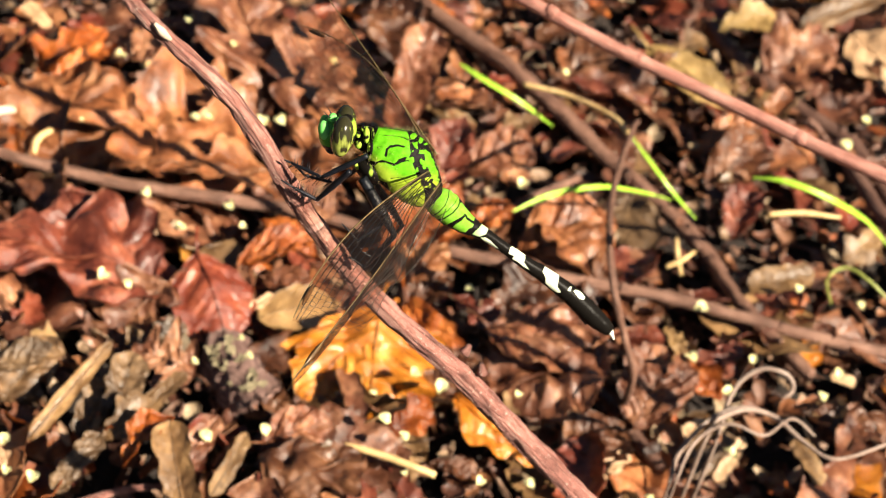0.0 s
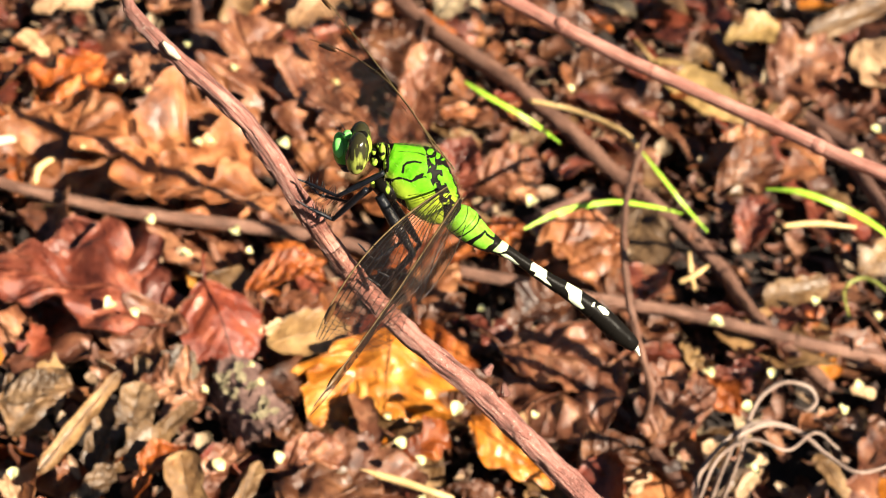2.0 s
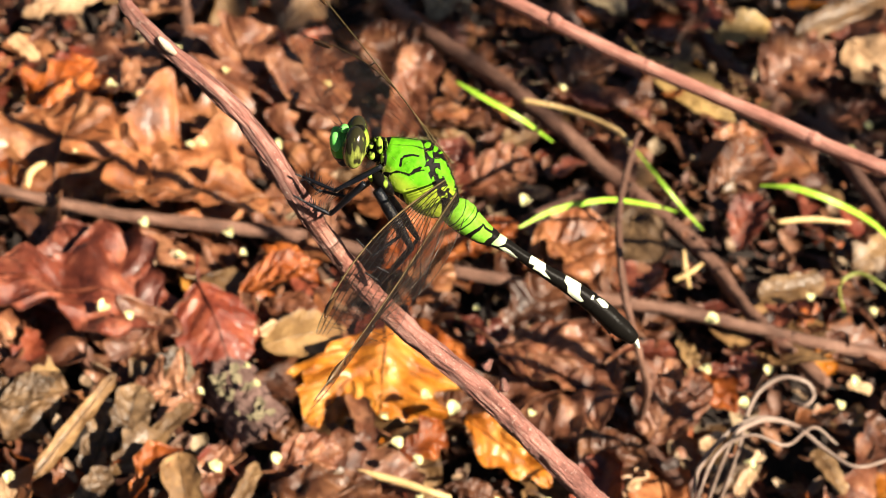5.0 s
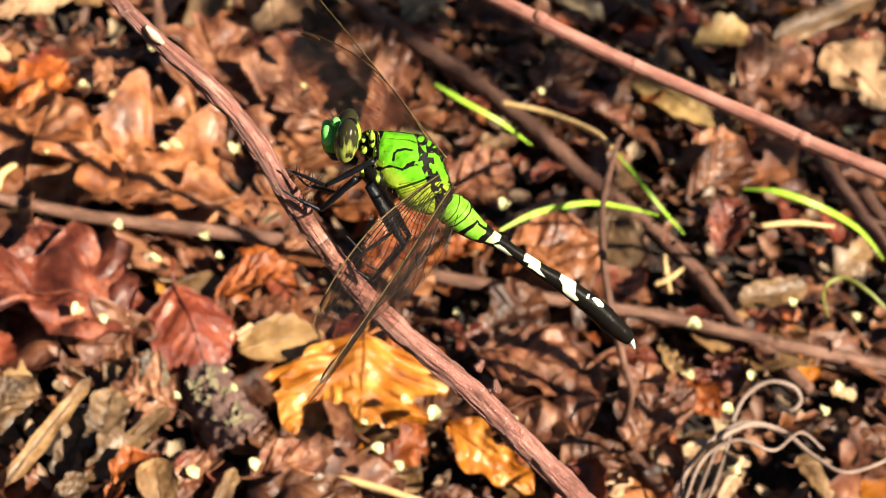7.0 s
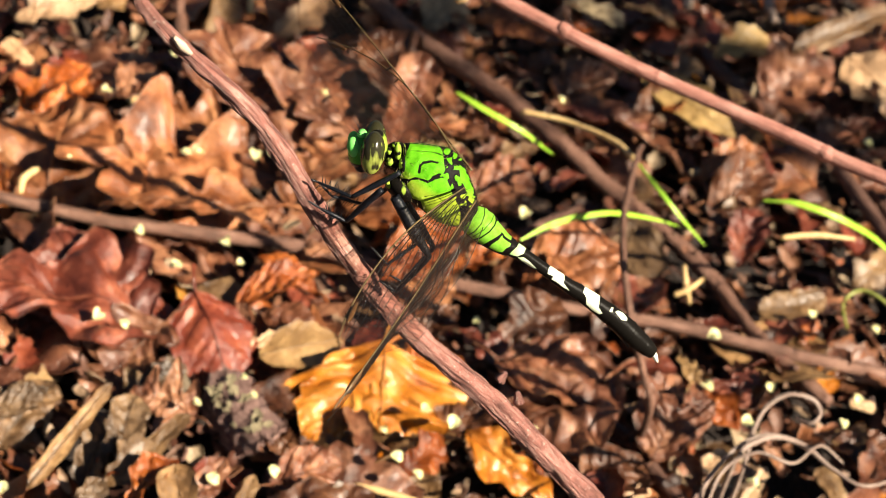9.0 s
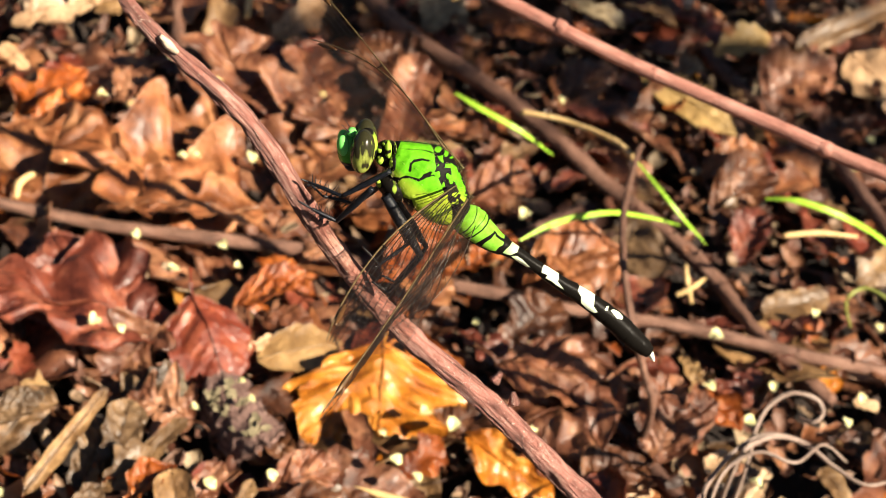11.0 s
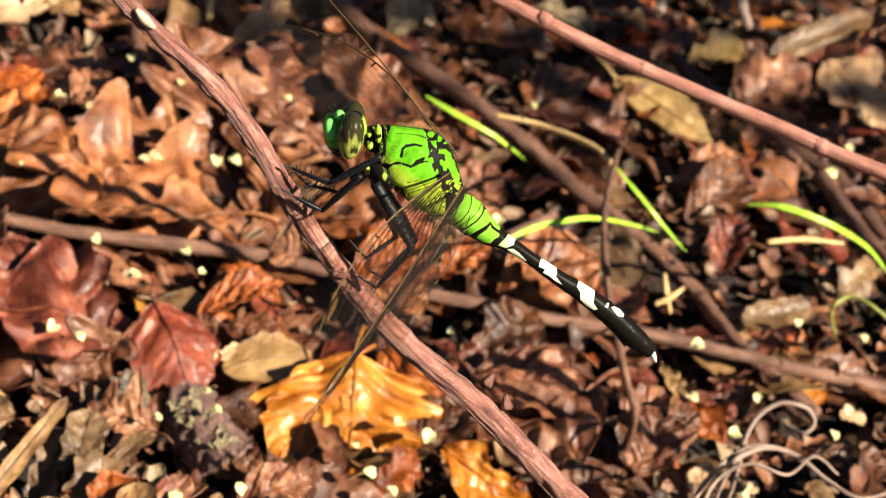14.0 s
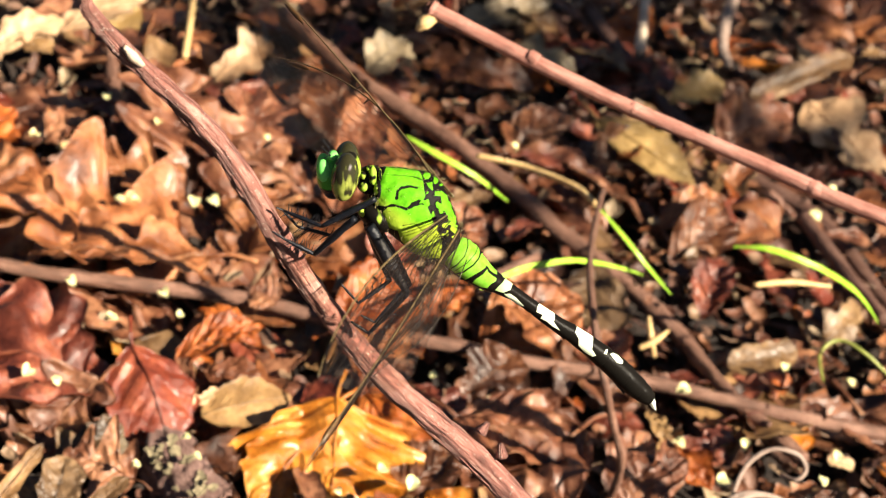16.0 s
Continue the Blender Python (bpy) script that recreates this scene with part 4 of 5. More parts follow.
grass_blade([(0.0349, 0.1120, 0.0171), (0.0389, 0.1064, 0.0161), (0.0430, 0.1045, 0.0132), (0.0481, 0.1058, 0.0083)], 0.00070, "fresh green grass blade, bent at a straw joint")
grass_blade([(0.0060, 0.1298, 0.0122), (0.0106, 0.1264, 0.0122), (0.0174, 0.1253, 0.0102), (0.0240, 0.1277, 0.0052)], 0.00095, "fresh green grass blade leaning on a stick")
grass_blade([(0.0166, 0.0861, 0.0168), (0.0209, 0.0900, 0.0177), (0.0256, 0.0936, 0.0177), (0.0310, 0.0975, 0.0168), (0.0384, 0.1037, 0.0128), (0.0438, 0.1088, 0.0089)], 0.00085, "fresh green grass blade arching over leaves")
grass_blade([(0.0540, 0.1040, 0.0200), (0.0587, 0.1021, 0.0219), (0.0657, 0.1015, 0.0210), (0.0726, 0.1040, 0.0171), (0.0769, 0.1062, 0.0133), (0.0812, 0.1086, 0.0085)], 0.00105, "glossy green grass blade arched, shining white")
stick("weed_shoot", [(0.0699, 0.0918, 0.0079), (0.0673, 0.0904, 0.0137), (0.0698, 0.0917, 0.0156), (0.0737, 0.0892, 0.0156), (0.0799, 0.0879, 0.0117)], [0.0002, 0.0003, 0.0003, 0.0002], SHOOT, "yellow-green weed shoot bending over", "weed", 30, 8, 0.2, 9.7)

CHIPS = [(-0.0502, 0.1241), (-0.0524, 0.1034), (-0.0353, 0.1112), (-0.0329, 0.1118), (-0.0217, 0.1155), (-0.0244, 0.1144), (-0.0261, 0.0903), (-0.0323, 0.0825), (-0.0231, 0.0860), (-0.0410, 0.0681), (-0.0372, 0.0671), (0.0066, 0.0611), (0.0106, 0.0595), (0.0219, 0.0612), (0.0541, 0.0715), (-0.0325, 0.1345), (-0.0414, 0.1393), (0.0260, 0.1486), (0.0200, 0.1127), (0.0069, 0.0405), (0.0176, 0.0420), (0.0244, 0.0434), (0.0131, 0.0827), (0.0483, 0.0778), (-0.0152, 0.1359), (-0.0389, 0.0890), (-0.0435, 0.0846), (0.0009, 0.0552), (0.0032, 0.0502), (-0.0194, 0.0606), (-0.0176, 0.0572), (-0.0249, 0.0537), (-0.0464, 0.0316), (-0.0447, 0.0262), (-0.0412, 0.0261), (0.0062, 0.0477), (0.0720, 0.0813), (0.0668, 0.1005), (0.0830, 0.1548), (0.0784, 0.1453), (0.0502, 0.0901), (-0.0130, 0.0432), (0.0582, 0.0803), (0.0540, 0.0582), (0.0690, 0.0751), (-0.0207, 0.0397), (0.0416, 0.0455), (0.0772, 0.0996)]
rng = random.Random(8)
flakes = []
for k in range(6):
    v, f, u, _ = leaf_sheet("ovate", 0.0018, 0.85, 0.3, -0.5, 700 + k, 9, 7, 1.0)
    flakes.append(mesh_of("flake", v, f, CHIP, u))
for k, (x, y) in enumerate(CHIPS):
    ob = tagged(new("seed_flake", flakes[k % 6]), "small pale yellow seed flake lying on leaves", "seed flake", "seed flakes")
    ob.matrix_basis = pose(x, y, 0.0032, rng.uniform(-15, 25), rng.uniform(-10, 25), rng.uniform(0, 360)) @ Matrix.Scale(rng.uniform(0.7, 1.3), 4)

# ---- unseen sapling, added between the sun and part of the litter to shade it ----


def shade_sapling():
    base = tagged(new("sapling"), "unseen leafy sapling added outside the view to shade part of the litter", "sapling")
    v, f, u = tube([(0.05, 0.0, -0.014), (0.03, 0.01, 0.2), (0.0, 0.0, 0.40), (-0.06, -0.03, 0.46)], [0.004, 0.003, 0.002, 0.001], 24, 8, 0.2, 4.0)
    child("trunk", mesh_of("trunk", v, f, BROWN_BARK, u), base)
    rng = random.Random(17)
    # leaf clusters placed for where their shade should fall; gaps keep two leaves sunlit
    for k in range(88):
        spot = (rng.uniform(-0.09, 0.12), rng.uniform(-0.045, 0.085)) if k < 54 else ((rng.uniform(-0.07, -0.02), rng.uniform(-0.02, 0.035)) if k < 78 else (rng.uniform(0.005, 0.04), rng.uniform(-0.02, 0.03)))
        if abs(spot[0] + 0.008) < 0.022 and abs(spot[1] + 0.025) < 0.02:
            continue
        v, f, u, _ = leaf_sheet("ovate", rng.uniform(0.016, 0.028), 0.6, 0.15, -0.1, 900 + k, 14, 7, 0.5)
        at = pose(*spot, 0.40 + rng.uniform(0.0, 0.06), rng.uniform(-30, 30), rng.uniform(10, 60), rng.uniform(0, 360))
        if abs(spot[0] - 0.042) > 0.018 or abs(spot[1] - 0.004) > 0.016:
            child("leaf", mesh_of("leaf", v, f, LEAFLET, u), base, at=at)
    return base


sapling = shade_sapling()
SAPLING_AT = Vector((0.050 + SUN.x / SUN.z * 0.44, 0.182 + SUN.y / SUN.z * 0.44, 0.0))

# ---- the red stem that leans over the litter ----
stick("leaning_twig", [(-0.0005, 0.0745, 0.0635), (0.0022, 0.0735, 0.0631), (0.0219, 0.0661, 0.0609), (0.0462, 0.0571, 0.0596), (0.0712, 0.0482, 0.0562), (0.1080, 0.0340, 0.0345), (0.1317, 0.0255, 0.0109)],
      [0.0011, 0.00092, 0.0009, 0.00095, 0.0011, 0.0013], RED_BARK, "pink-red bare twig leaning over the leaf litter", "twig", 120, 14, 0.12, 10.0, 0)
leaning = bpy.data.objects["leaning_twig"]
for p, q, big in (((0.0452, 0.0575, 0.0597), (0.0468, 0.0569, 0.0595), 1.22), ((0.0241, 0.0653, 0.0608), (0.0252, 0.0649, 0.0607), 1.12), ((0.0116, 0.0700, 0.0623), (0.0128, 0.0695, 0.0621), 1.1), ((0.0608, 0.0519, 0.0578), (0.0621, 0.0515, 0.0576), 1.15)):
    mid = tuple((a + b) / 2 for a, b in zip(p, q))
    v, f, u = tube([p, mid, q], [0.0009, 0.0009 * big, 0.0009], 9, 14, 0.15, big)
    child("node_ring", mesh_of("node_ring", v, f, RED_BARK, u), leaning)
v, f, u = tube([(0.0003, 0.0741, 0.0630), (-0.0010, 0.0735, 0.0619), (-0.0016, 0.0733, 0.0609)], [0.0008, 0.0009, 0.0003], 9, 9, 0.3, 2.0)
child("bud", mesh_of("bud", v, f, STRAW, u), leaning, "orange-tan side bud")

# ---- the perch ----
PERCH = [(-0.0352, 0.0, 0.1022), (-0.0348, 0.0, 0.0997), (-0.0341, 0.0, 0.0971), (-0.0330, 0.0, 0.0954), (-0.0297, 0.0, 0.0925), (-0.0235, 0.0, 0.0879), (-0.0195, 0.0, 0.0836),
         (-0.0152, 0.0, 0.0779), (-0.0100, 0.0, 0.0718), (-0.0034, 0.0, 0.0654), (0.0060, 0.0, 0.0587), (0.0147, 0.0, 0.0513), (0.0271, 0.0, 0.0407), (0.0434, 0.0, 0.0256), (0.0700, 0.0, -0.001), (0.0860, 0.0, -0.0150)]


PERCH_RADII = [0.00036, 0.00052, 0.00076, 0.00092, 0.00104, 0.00112, 0.00120, 0.0014]


def perch_twig():
    base = tagged(new("perch_twig"), "reddish brown woody twig with peeling ridged bark, leaning above leaf litter", "twig")
    v, f, u = tube(PERCH, PERCH_RADII, 300, 36, 0.24, 11.0, 520.0)
    child("stem", mesh_of("stem", v, f, TWIG, u), base)
    rng = random.Random(21)
    line = smooth_line(PERCH, 400)
    for k in range(90):
        i = rng.randrange(60, 330)
        r = float(np.interp(i / 399, np.linspace(0, 1, 8), PERCH_RADII))
        p, q = line[i], line[i + rng.randrange(8, 22)]
        way = np.array((-0.62, -0.62 + rng.uniform(-0.3, 0.3), -0.30 + rng.uniform(-0.5, 0.5)))
        way /= np.linalg.norm(way)
        sv, sf, su = tube([p + way * r * 0.95, (p + q) / 2 + way * r * 1.08, q + way * r * 0.95], [0.00006, 0.00016, 0.00005], 10, 5, 0.3, k)
        child("bark_ridge", mesh_of("bark_ridge", sv, sf, TWIG, su), base)
    sv, sf, su = tube([(-0.0304, -0.0007, 0.0938), (-0.0296, -0.0008, 0.0931), (-0.0287, -0.0007, 0.0924)], [0.0002, 0.00042, 0.0002], 12, 8, 0.3, 3.0)
    child("scar", mesh_of("scar", sv, sf, WOOD, su), base, "bare pale wood where the bark is torn")
    for p, q in (((-0.0094, -0.0008, 0.0717), (-0.0104, -0.0011, 0.0716)), ((0.0058, 0.0006, 0.0612), (0.0062, 0.0008, 0.0622)), ((0.0082, 0.0002, 0.0592), (0.0078, 0.0004, 0.0604))):
        sv, sf, su = tube([p, q], [0.0006, 0.00022], 5, 7, 0.4, 5.0)
        child("bud_scar", mesh_of("bud_scar", sv, sf, TWIG, su), base)
    return base


perch_twig()

# ---- the dragonfly: x towards the tail, z to its back, in millimetres ----
MM = 0.001
fly = tagged(new("dragonfly"), "bright green and black dragonfly perched on the reddish twig", "dragonfly")
LEVEL = pose(-0.0045, 0.0, 0.0813, 0, 29.5, 0)
ROLL = pose(0, 0, 0, -28, 0, 0)
fly.matrix_basis = LEVEL @ ROLL


def patch(points, x, w):
    """Signed distance of the places (x, w) to a closed outline, positive inside."""
    best, inside = np.full(len(x), 1e9), np.zeros(len(x), bool)
    for (ax, ay), (bx, by) in zip(points, points[1:] + points[:1]):
        best = np.minimum(best, off_line(x, w, ax, ay, bx, by))
        if ay != by:
            inside ^= ((ay > w) != (by > w)) & (x < (bx - ax) * (w - ay) / (by - ay) + ax)
    return np.where(inside, best, -best)


def off_line(x, w, ax, ay, bx, by):
    dx, dy = bx - ax, by - ay
    s = np.clip(((x - ax) * dx + (w - ay) * dy) / (dx * dx + dy * dy + 1e-9), 0, 1)
    return np.hypot(x - ax - s * dx, w - ay - s * dy)


def cut_seams(d, seams, x, w, jag=0.0):
    for half, *pts in seams:
        for (ax, ay), (bx, by) in zip(pts, pts[1:]):
            d = np.minimum(d, off_line(x, w, ax, ay, bx, by) - half + jag)
    return d


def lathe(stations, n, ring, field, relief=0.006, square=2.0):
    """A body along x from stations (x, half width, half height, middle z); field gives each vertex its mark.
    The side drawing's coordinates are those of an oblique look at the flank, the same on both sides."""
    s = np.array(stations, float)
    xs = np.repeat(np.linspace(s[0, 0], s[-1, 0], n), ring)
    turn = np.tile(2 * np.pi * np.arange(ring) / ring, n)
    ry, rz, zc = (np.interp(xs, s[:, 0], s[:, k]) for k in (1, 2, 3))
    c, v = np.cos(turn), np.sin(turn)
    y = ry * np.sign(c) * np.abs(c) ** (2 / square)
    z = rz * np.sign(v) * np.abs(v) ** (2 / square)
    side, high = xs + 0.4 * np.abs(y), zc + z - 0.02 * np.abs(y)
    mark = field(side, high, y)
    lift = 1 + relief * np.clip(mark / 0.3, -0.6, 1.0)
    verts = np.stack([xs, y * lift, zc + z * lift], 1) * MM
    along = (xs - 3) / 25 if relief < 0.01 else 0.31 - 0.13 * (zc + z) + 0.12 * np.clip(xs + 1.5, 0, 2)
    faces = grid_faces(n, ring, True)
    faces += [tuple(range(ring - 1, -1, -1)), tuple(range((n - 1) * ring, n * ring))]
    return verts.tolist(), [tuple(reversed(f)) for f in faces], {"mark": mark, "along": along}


# the head's own axes: x to its back, z up, turned a little towards the sun
HEAD = pose(-0.0082, 0, 0.00063, -1.2, -36.6, -21.1) @ pose(0, 0, 0, 27, 0, 0)
COLLAR = pose(-0.00622, -0.0005, 0.00166, -1.2, -36.6, -21.1)


def ball(name, centre, radii, material, parent, field=None, label="", turn=None, n=28, ring=36, at=HEAD):
    verts, marks = [], []
    for i in range(n):
        p = math.pi * i / (n - 1)
        for j in range(ring):
            a = 2 * math.pi * j / ring
            q = Vector((math.cos(p) * radii[0], math.sin(p) * math.cos(a) * radii[1], math.sin(p) * math.sin(a) * radii[2]))
            if turn:
                q = turn @ q
            q += Vector(centre)
            verts.append(tuple(c * MM for c in q))
            marks.append(field(*q) if field else 1.0)
    faces = [tuple(reversed(f)) for f in grid_faces(n, ring, True)]
    return child(name, mesh_of(name, verts, faces, material, attrs={"mark": marks}), parent, label, at)


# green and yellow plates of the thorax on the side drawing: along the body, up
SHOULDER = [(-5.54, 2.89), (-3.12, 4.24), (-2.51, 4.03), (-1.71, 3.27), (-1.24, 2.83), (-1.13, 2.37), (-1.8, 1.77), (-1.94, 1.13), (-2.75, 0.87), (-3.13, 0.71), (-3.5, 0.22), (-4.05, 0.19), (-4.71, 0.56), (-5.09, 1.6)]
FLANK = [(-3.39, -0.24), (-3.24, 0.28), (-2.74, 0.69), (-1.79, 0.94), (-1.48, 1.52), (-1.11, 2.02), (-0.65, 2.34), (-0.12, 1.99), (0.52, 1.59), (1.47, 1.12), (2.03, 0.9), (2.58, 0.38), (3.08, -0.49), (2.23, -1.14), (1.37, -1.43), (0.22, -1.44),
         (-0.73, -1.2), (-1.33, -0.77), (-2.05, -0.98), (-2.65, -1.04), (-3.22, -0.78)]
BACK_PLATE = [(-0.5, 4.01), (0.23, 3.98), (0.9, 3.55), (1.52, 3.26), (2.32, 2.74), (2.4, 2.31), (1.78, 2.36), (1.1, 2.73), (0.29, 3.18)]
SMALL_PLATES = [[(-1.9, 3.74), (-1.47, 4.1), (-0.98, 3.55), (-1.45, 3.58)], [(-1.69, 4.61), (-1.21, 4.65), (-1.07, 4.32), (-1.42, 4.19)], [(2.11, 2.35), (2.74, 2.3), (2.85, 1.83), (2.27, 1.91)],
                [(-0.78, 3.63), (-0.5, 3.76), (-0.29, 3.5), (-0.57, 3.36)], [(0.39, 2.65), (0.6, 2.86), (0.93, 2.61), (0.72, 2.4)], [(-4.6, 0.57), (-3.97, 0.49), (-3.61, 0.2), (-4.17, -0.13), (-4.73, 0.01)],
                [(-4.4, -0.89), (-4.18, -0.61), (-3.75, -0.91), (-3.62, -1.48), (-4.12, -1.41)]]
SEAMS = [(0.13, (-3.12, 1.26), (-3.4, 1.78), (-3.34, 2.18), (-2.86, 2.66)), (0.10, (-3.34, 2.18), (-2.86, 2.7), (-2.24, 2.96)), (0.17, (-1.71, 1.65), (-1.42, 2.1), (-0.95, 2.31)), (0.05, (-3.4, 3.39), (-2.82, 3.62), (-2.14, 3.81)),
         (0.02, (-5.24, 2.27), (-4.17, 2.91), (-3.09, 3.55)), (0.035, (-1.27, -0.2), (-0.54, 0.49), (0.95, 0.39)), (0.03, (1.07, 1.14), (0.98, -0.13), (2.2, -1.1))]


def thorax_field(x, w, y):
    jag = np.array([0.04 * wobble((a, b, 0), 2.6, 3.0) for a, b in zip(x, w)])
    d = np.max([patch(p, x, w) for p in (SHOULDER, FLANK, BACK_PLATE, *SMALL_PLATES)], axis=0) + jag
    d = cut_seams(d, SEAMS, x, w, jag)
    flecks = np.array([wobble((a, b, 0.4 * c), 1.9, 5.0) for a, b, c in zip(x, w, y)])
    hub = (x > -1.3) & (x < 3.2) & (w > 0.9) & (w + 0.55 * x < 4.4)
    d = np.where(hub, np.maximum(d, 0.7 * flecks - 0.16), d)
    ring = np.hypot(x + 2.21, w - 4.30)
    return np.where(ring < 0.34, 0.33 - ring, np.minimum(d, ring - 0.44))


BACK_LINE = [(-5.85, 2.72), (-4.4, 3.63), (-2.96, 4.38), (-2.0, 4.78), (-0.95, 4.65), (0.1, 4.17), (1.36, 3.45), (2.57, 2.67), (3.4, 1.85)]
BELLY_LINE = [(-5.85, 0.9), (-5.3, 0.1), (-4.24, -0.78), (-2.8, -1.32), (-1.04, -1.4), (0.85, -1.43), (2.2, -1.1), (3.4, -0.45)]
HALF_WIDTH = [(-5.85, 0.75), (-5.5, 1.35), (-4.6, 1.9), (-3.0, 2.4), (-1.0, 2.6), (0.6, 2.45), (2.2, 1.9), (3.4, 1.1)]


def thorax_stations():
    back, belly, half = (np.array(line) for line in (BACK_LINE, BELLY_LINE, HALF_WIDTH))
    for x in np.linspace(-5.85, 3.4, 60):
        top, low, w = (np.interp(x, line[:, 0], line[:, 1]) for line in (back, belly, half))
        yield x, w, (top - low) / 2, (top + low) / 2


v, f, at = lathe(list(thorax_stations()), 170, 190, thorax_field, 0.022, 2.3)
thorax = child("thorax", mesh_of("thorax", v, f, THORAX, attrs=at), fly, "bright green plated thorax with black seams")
hv, hf = [], []
rng = random.Random(31)
stations = list(thorax_stations())
for k in range(420):
    a = rng.uniform(0.1, math.pi - 0.1) if k < 260 else rng.uniform(math.pi, 1.6 * math.pi)
    x, ry, rz, zc = stations[rng.randrange(2, 58)]
    p = np.array((x, 0.98 * ry * math.cos(a), zc + 0.98 * rz * math.sin(a)))
    q = p + np.array((rng.uniform(-0.2, 0.5), math.cos(a) * 0.8, math.sin(a) * 0.9)) * rng.uniform(0.4, 0.9)
    tv, tf, _ = tube([p * MM, q * MM], [0.000014, 0.000005], 3, 3)
    hf += [tuple(i + len(hv) for i in face) for face in tf]
    hv += tv
child("bristle_coat", mesh_of("bristle_coat", hv, hf, BRISTLE), thorax, "fine pale bristles")

# abdomen, segment by segment
PATCHES = [
    [(6.84, -0.03), (7.08, 0.57), (7.11, 1.2), (7.34, 0.99), (7.95, 0.98), (8.3, 1.06), (8.4, 0.76), (8.2, 0.37), (8.15, -0.12), (7.65, -0.39), (6.76, -0.51)],
    [(6.95, 1.39), (6.94, 1.81), (7.88, 1.73), (8.11, 1.27), (7.52, 1.18)], [(8.85, 0.14), (8.9, 0.59), (9.0, 1.06), (8.95, 1.57), (9.23, 1.62), (9.82, 1.47), (9.97, 0.95), (9.61, 0.4), (9.16, 0.22)],
    [(9.72, 0.35), (10.19, 0.68), (10.85, 0.7), (11.91, 0.55), (11.56, 0.32), (10.67, 0.26)]]
TAIL_PATCHES = [
    [(13.15, 0.78), (12.89, 1.34), (13.02, 1.68), (13.64, 1.67), (14.52, 1.77), (14.91, 1.29), (15.02, 0.99), (16.0, 0.72), (15.32, 0.63), (14.42, 0.65), (13.82, 0.55), (13.79, 0.91)],
    [(17.25, 1.38), (17.1, 1.9), (17.74, 1.96), (18.88, 2.1), (19.29, 1.44), (19.51, 1.08), (20.19, 0.85), (19.99, 0.59), (19.1, 0.49), (18.28, 0.63), (17.88, 1.12)],
    [(21.18, 1.7), (21.38, 1.96), (22.0, 2.06), (22.62, 1.91), (22.7, 1.65), (22.22, 1.45)], [(20.65, 1.41), (20.59, 1.81), (20.77, 1.93), (20.94, 1.48)]]
BANDS = [(0.055, (3.9, 2.4), (4.47, 1.69), (4.75, 0.85), (4.67, -0.12), (4.3, -0.9)), (0.035, (5.19, 2.3), (5.4, 1.6), (5.31, 0.56), (4.86, -0.6)), (0.07, (5.55, 2.4), (5.9, 1.46), (5.86, 0.7), (5.51, -0.27), (4.86, -1.08)),
         (0.05, (7.2, 1.9), (6.96, 1.22), (6.74, 0.58), (6.42, -0.25), (5.9, -1.2)), (0.2, (5.3, 2.5), (5.75, 2.1))]


NOTCHES = [(0.11, (7.3, 1.12), (8.3, 1.12)), (0.10, (5.2, 2.4), (6.6, 2.0), (7.9, 1.78)), (0.07, (6.9, 1.28), (7.4, 1.15)), (0.10, (4.2, -0.9), (6.0, -0.85), (8.2, -0.5))]


def abdomen_field(x, w, y):
    base = np.minimum(6.42 + 0.44 * w - x, w + 0.72 - 0.06 * np.abs(x - 5))
    base = cut_seams(np.minimum(base, 1.0), BANDS, x, w)
    d = np.max([patch(p, x, w) for p in PATCHES + TAIL_PATCHES], axis=0)
    return cut_seams(np.maximum(np.where(x < 7.4, base, -1.0), d), NOTCHES, x, w)


SEGMENTS = [(2.9, 4.3), (4.3, 5.7), (5.7, 8.5), (8.5, 12.6), (12.6, 16.8), (16.8, 20.9), (20.9, 23.7), (23.7, 25.6), (25.6, 27.1)]
SHAPE = [(2.9, 1, 0.55), (3.4, 1.3, 0.65), (3.9, 1.47, 0.72), (5.05, 1.56, 0.71), (6.1, 1.36, 0.58), (7.6, 1.06, 0.52), (9, 0.79, 0.72), (10.5, 0.62, 0.9), (12, 0.56, 0.95), (14, 0.64, 0.97), (15.6, 0.68, 1.03), (17.1, 0.79, 1.17),
         (19.5, 0.88, 1.22), (22.2, 1.04, 1.13), (23.7, 1.07, 0.96), (24.8, 1.03, 0.84), (26.4, 0.84, 0.74), (27.1, 0.62, 0.68)]
table = np.array(SHAPE)
for a, b in SEGMENTS:
    ends = []
    for x in np.linspace(a, b, 9):
        r, zc = (np.interp(x, table[:, 0], table[:, k]) for k in (1, 2))
        lip = 1 + 0.045 * ((x - a) / (b - a)) ** 6 - 0.06 * (1 - (x - a) / (b - a)) ** 8
        ends.append((x, r * 1.02 * lip, r * lip, zc))
    v, f, at = lathe(ends, max(18, int((b - a) * 18)), 80, abdomen_field)
    child("abdomen_segment", mesh_of("abdomen_segment", v, f, ABDOMEN, attrs=at), fly)
for y in (-0.3, 0.3):
    v, f, _ = tube([(26.8 * MM, y * MM, 0.75 * MM), (27.3 * MM, y * 1.1 * MM, 0.6 * MM), (28.1 * MM, y * 0.7 * MM, 0.2 * MM)], [0.00034, 0.0003, 0.00008], 10, 8)
    child("cercus", mesh_of("cercus", v, f, PALE_TIP), fly, "white pointed tail appendage")
v, f, _ = tube([(23.6 * MM, 0, 0.1 * MM), (24.3 * MM, 0, -0.1 * MM), (24.7 * MM, 0, -0.3 * MM)], [0.00025, 0.0002, 0.00008], 8, 8)
child("ovipositor", mesh_of("ovipositor", v, f, LEG), fly)

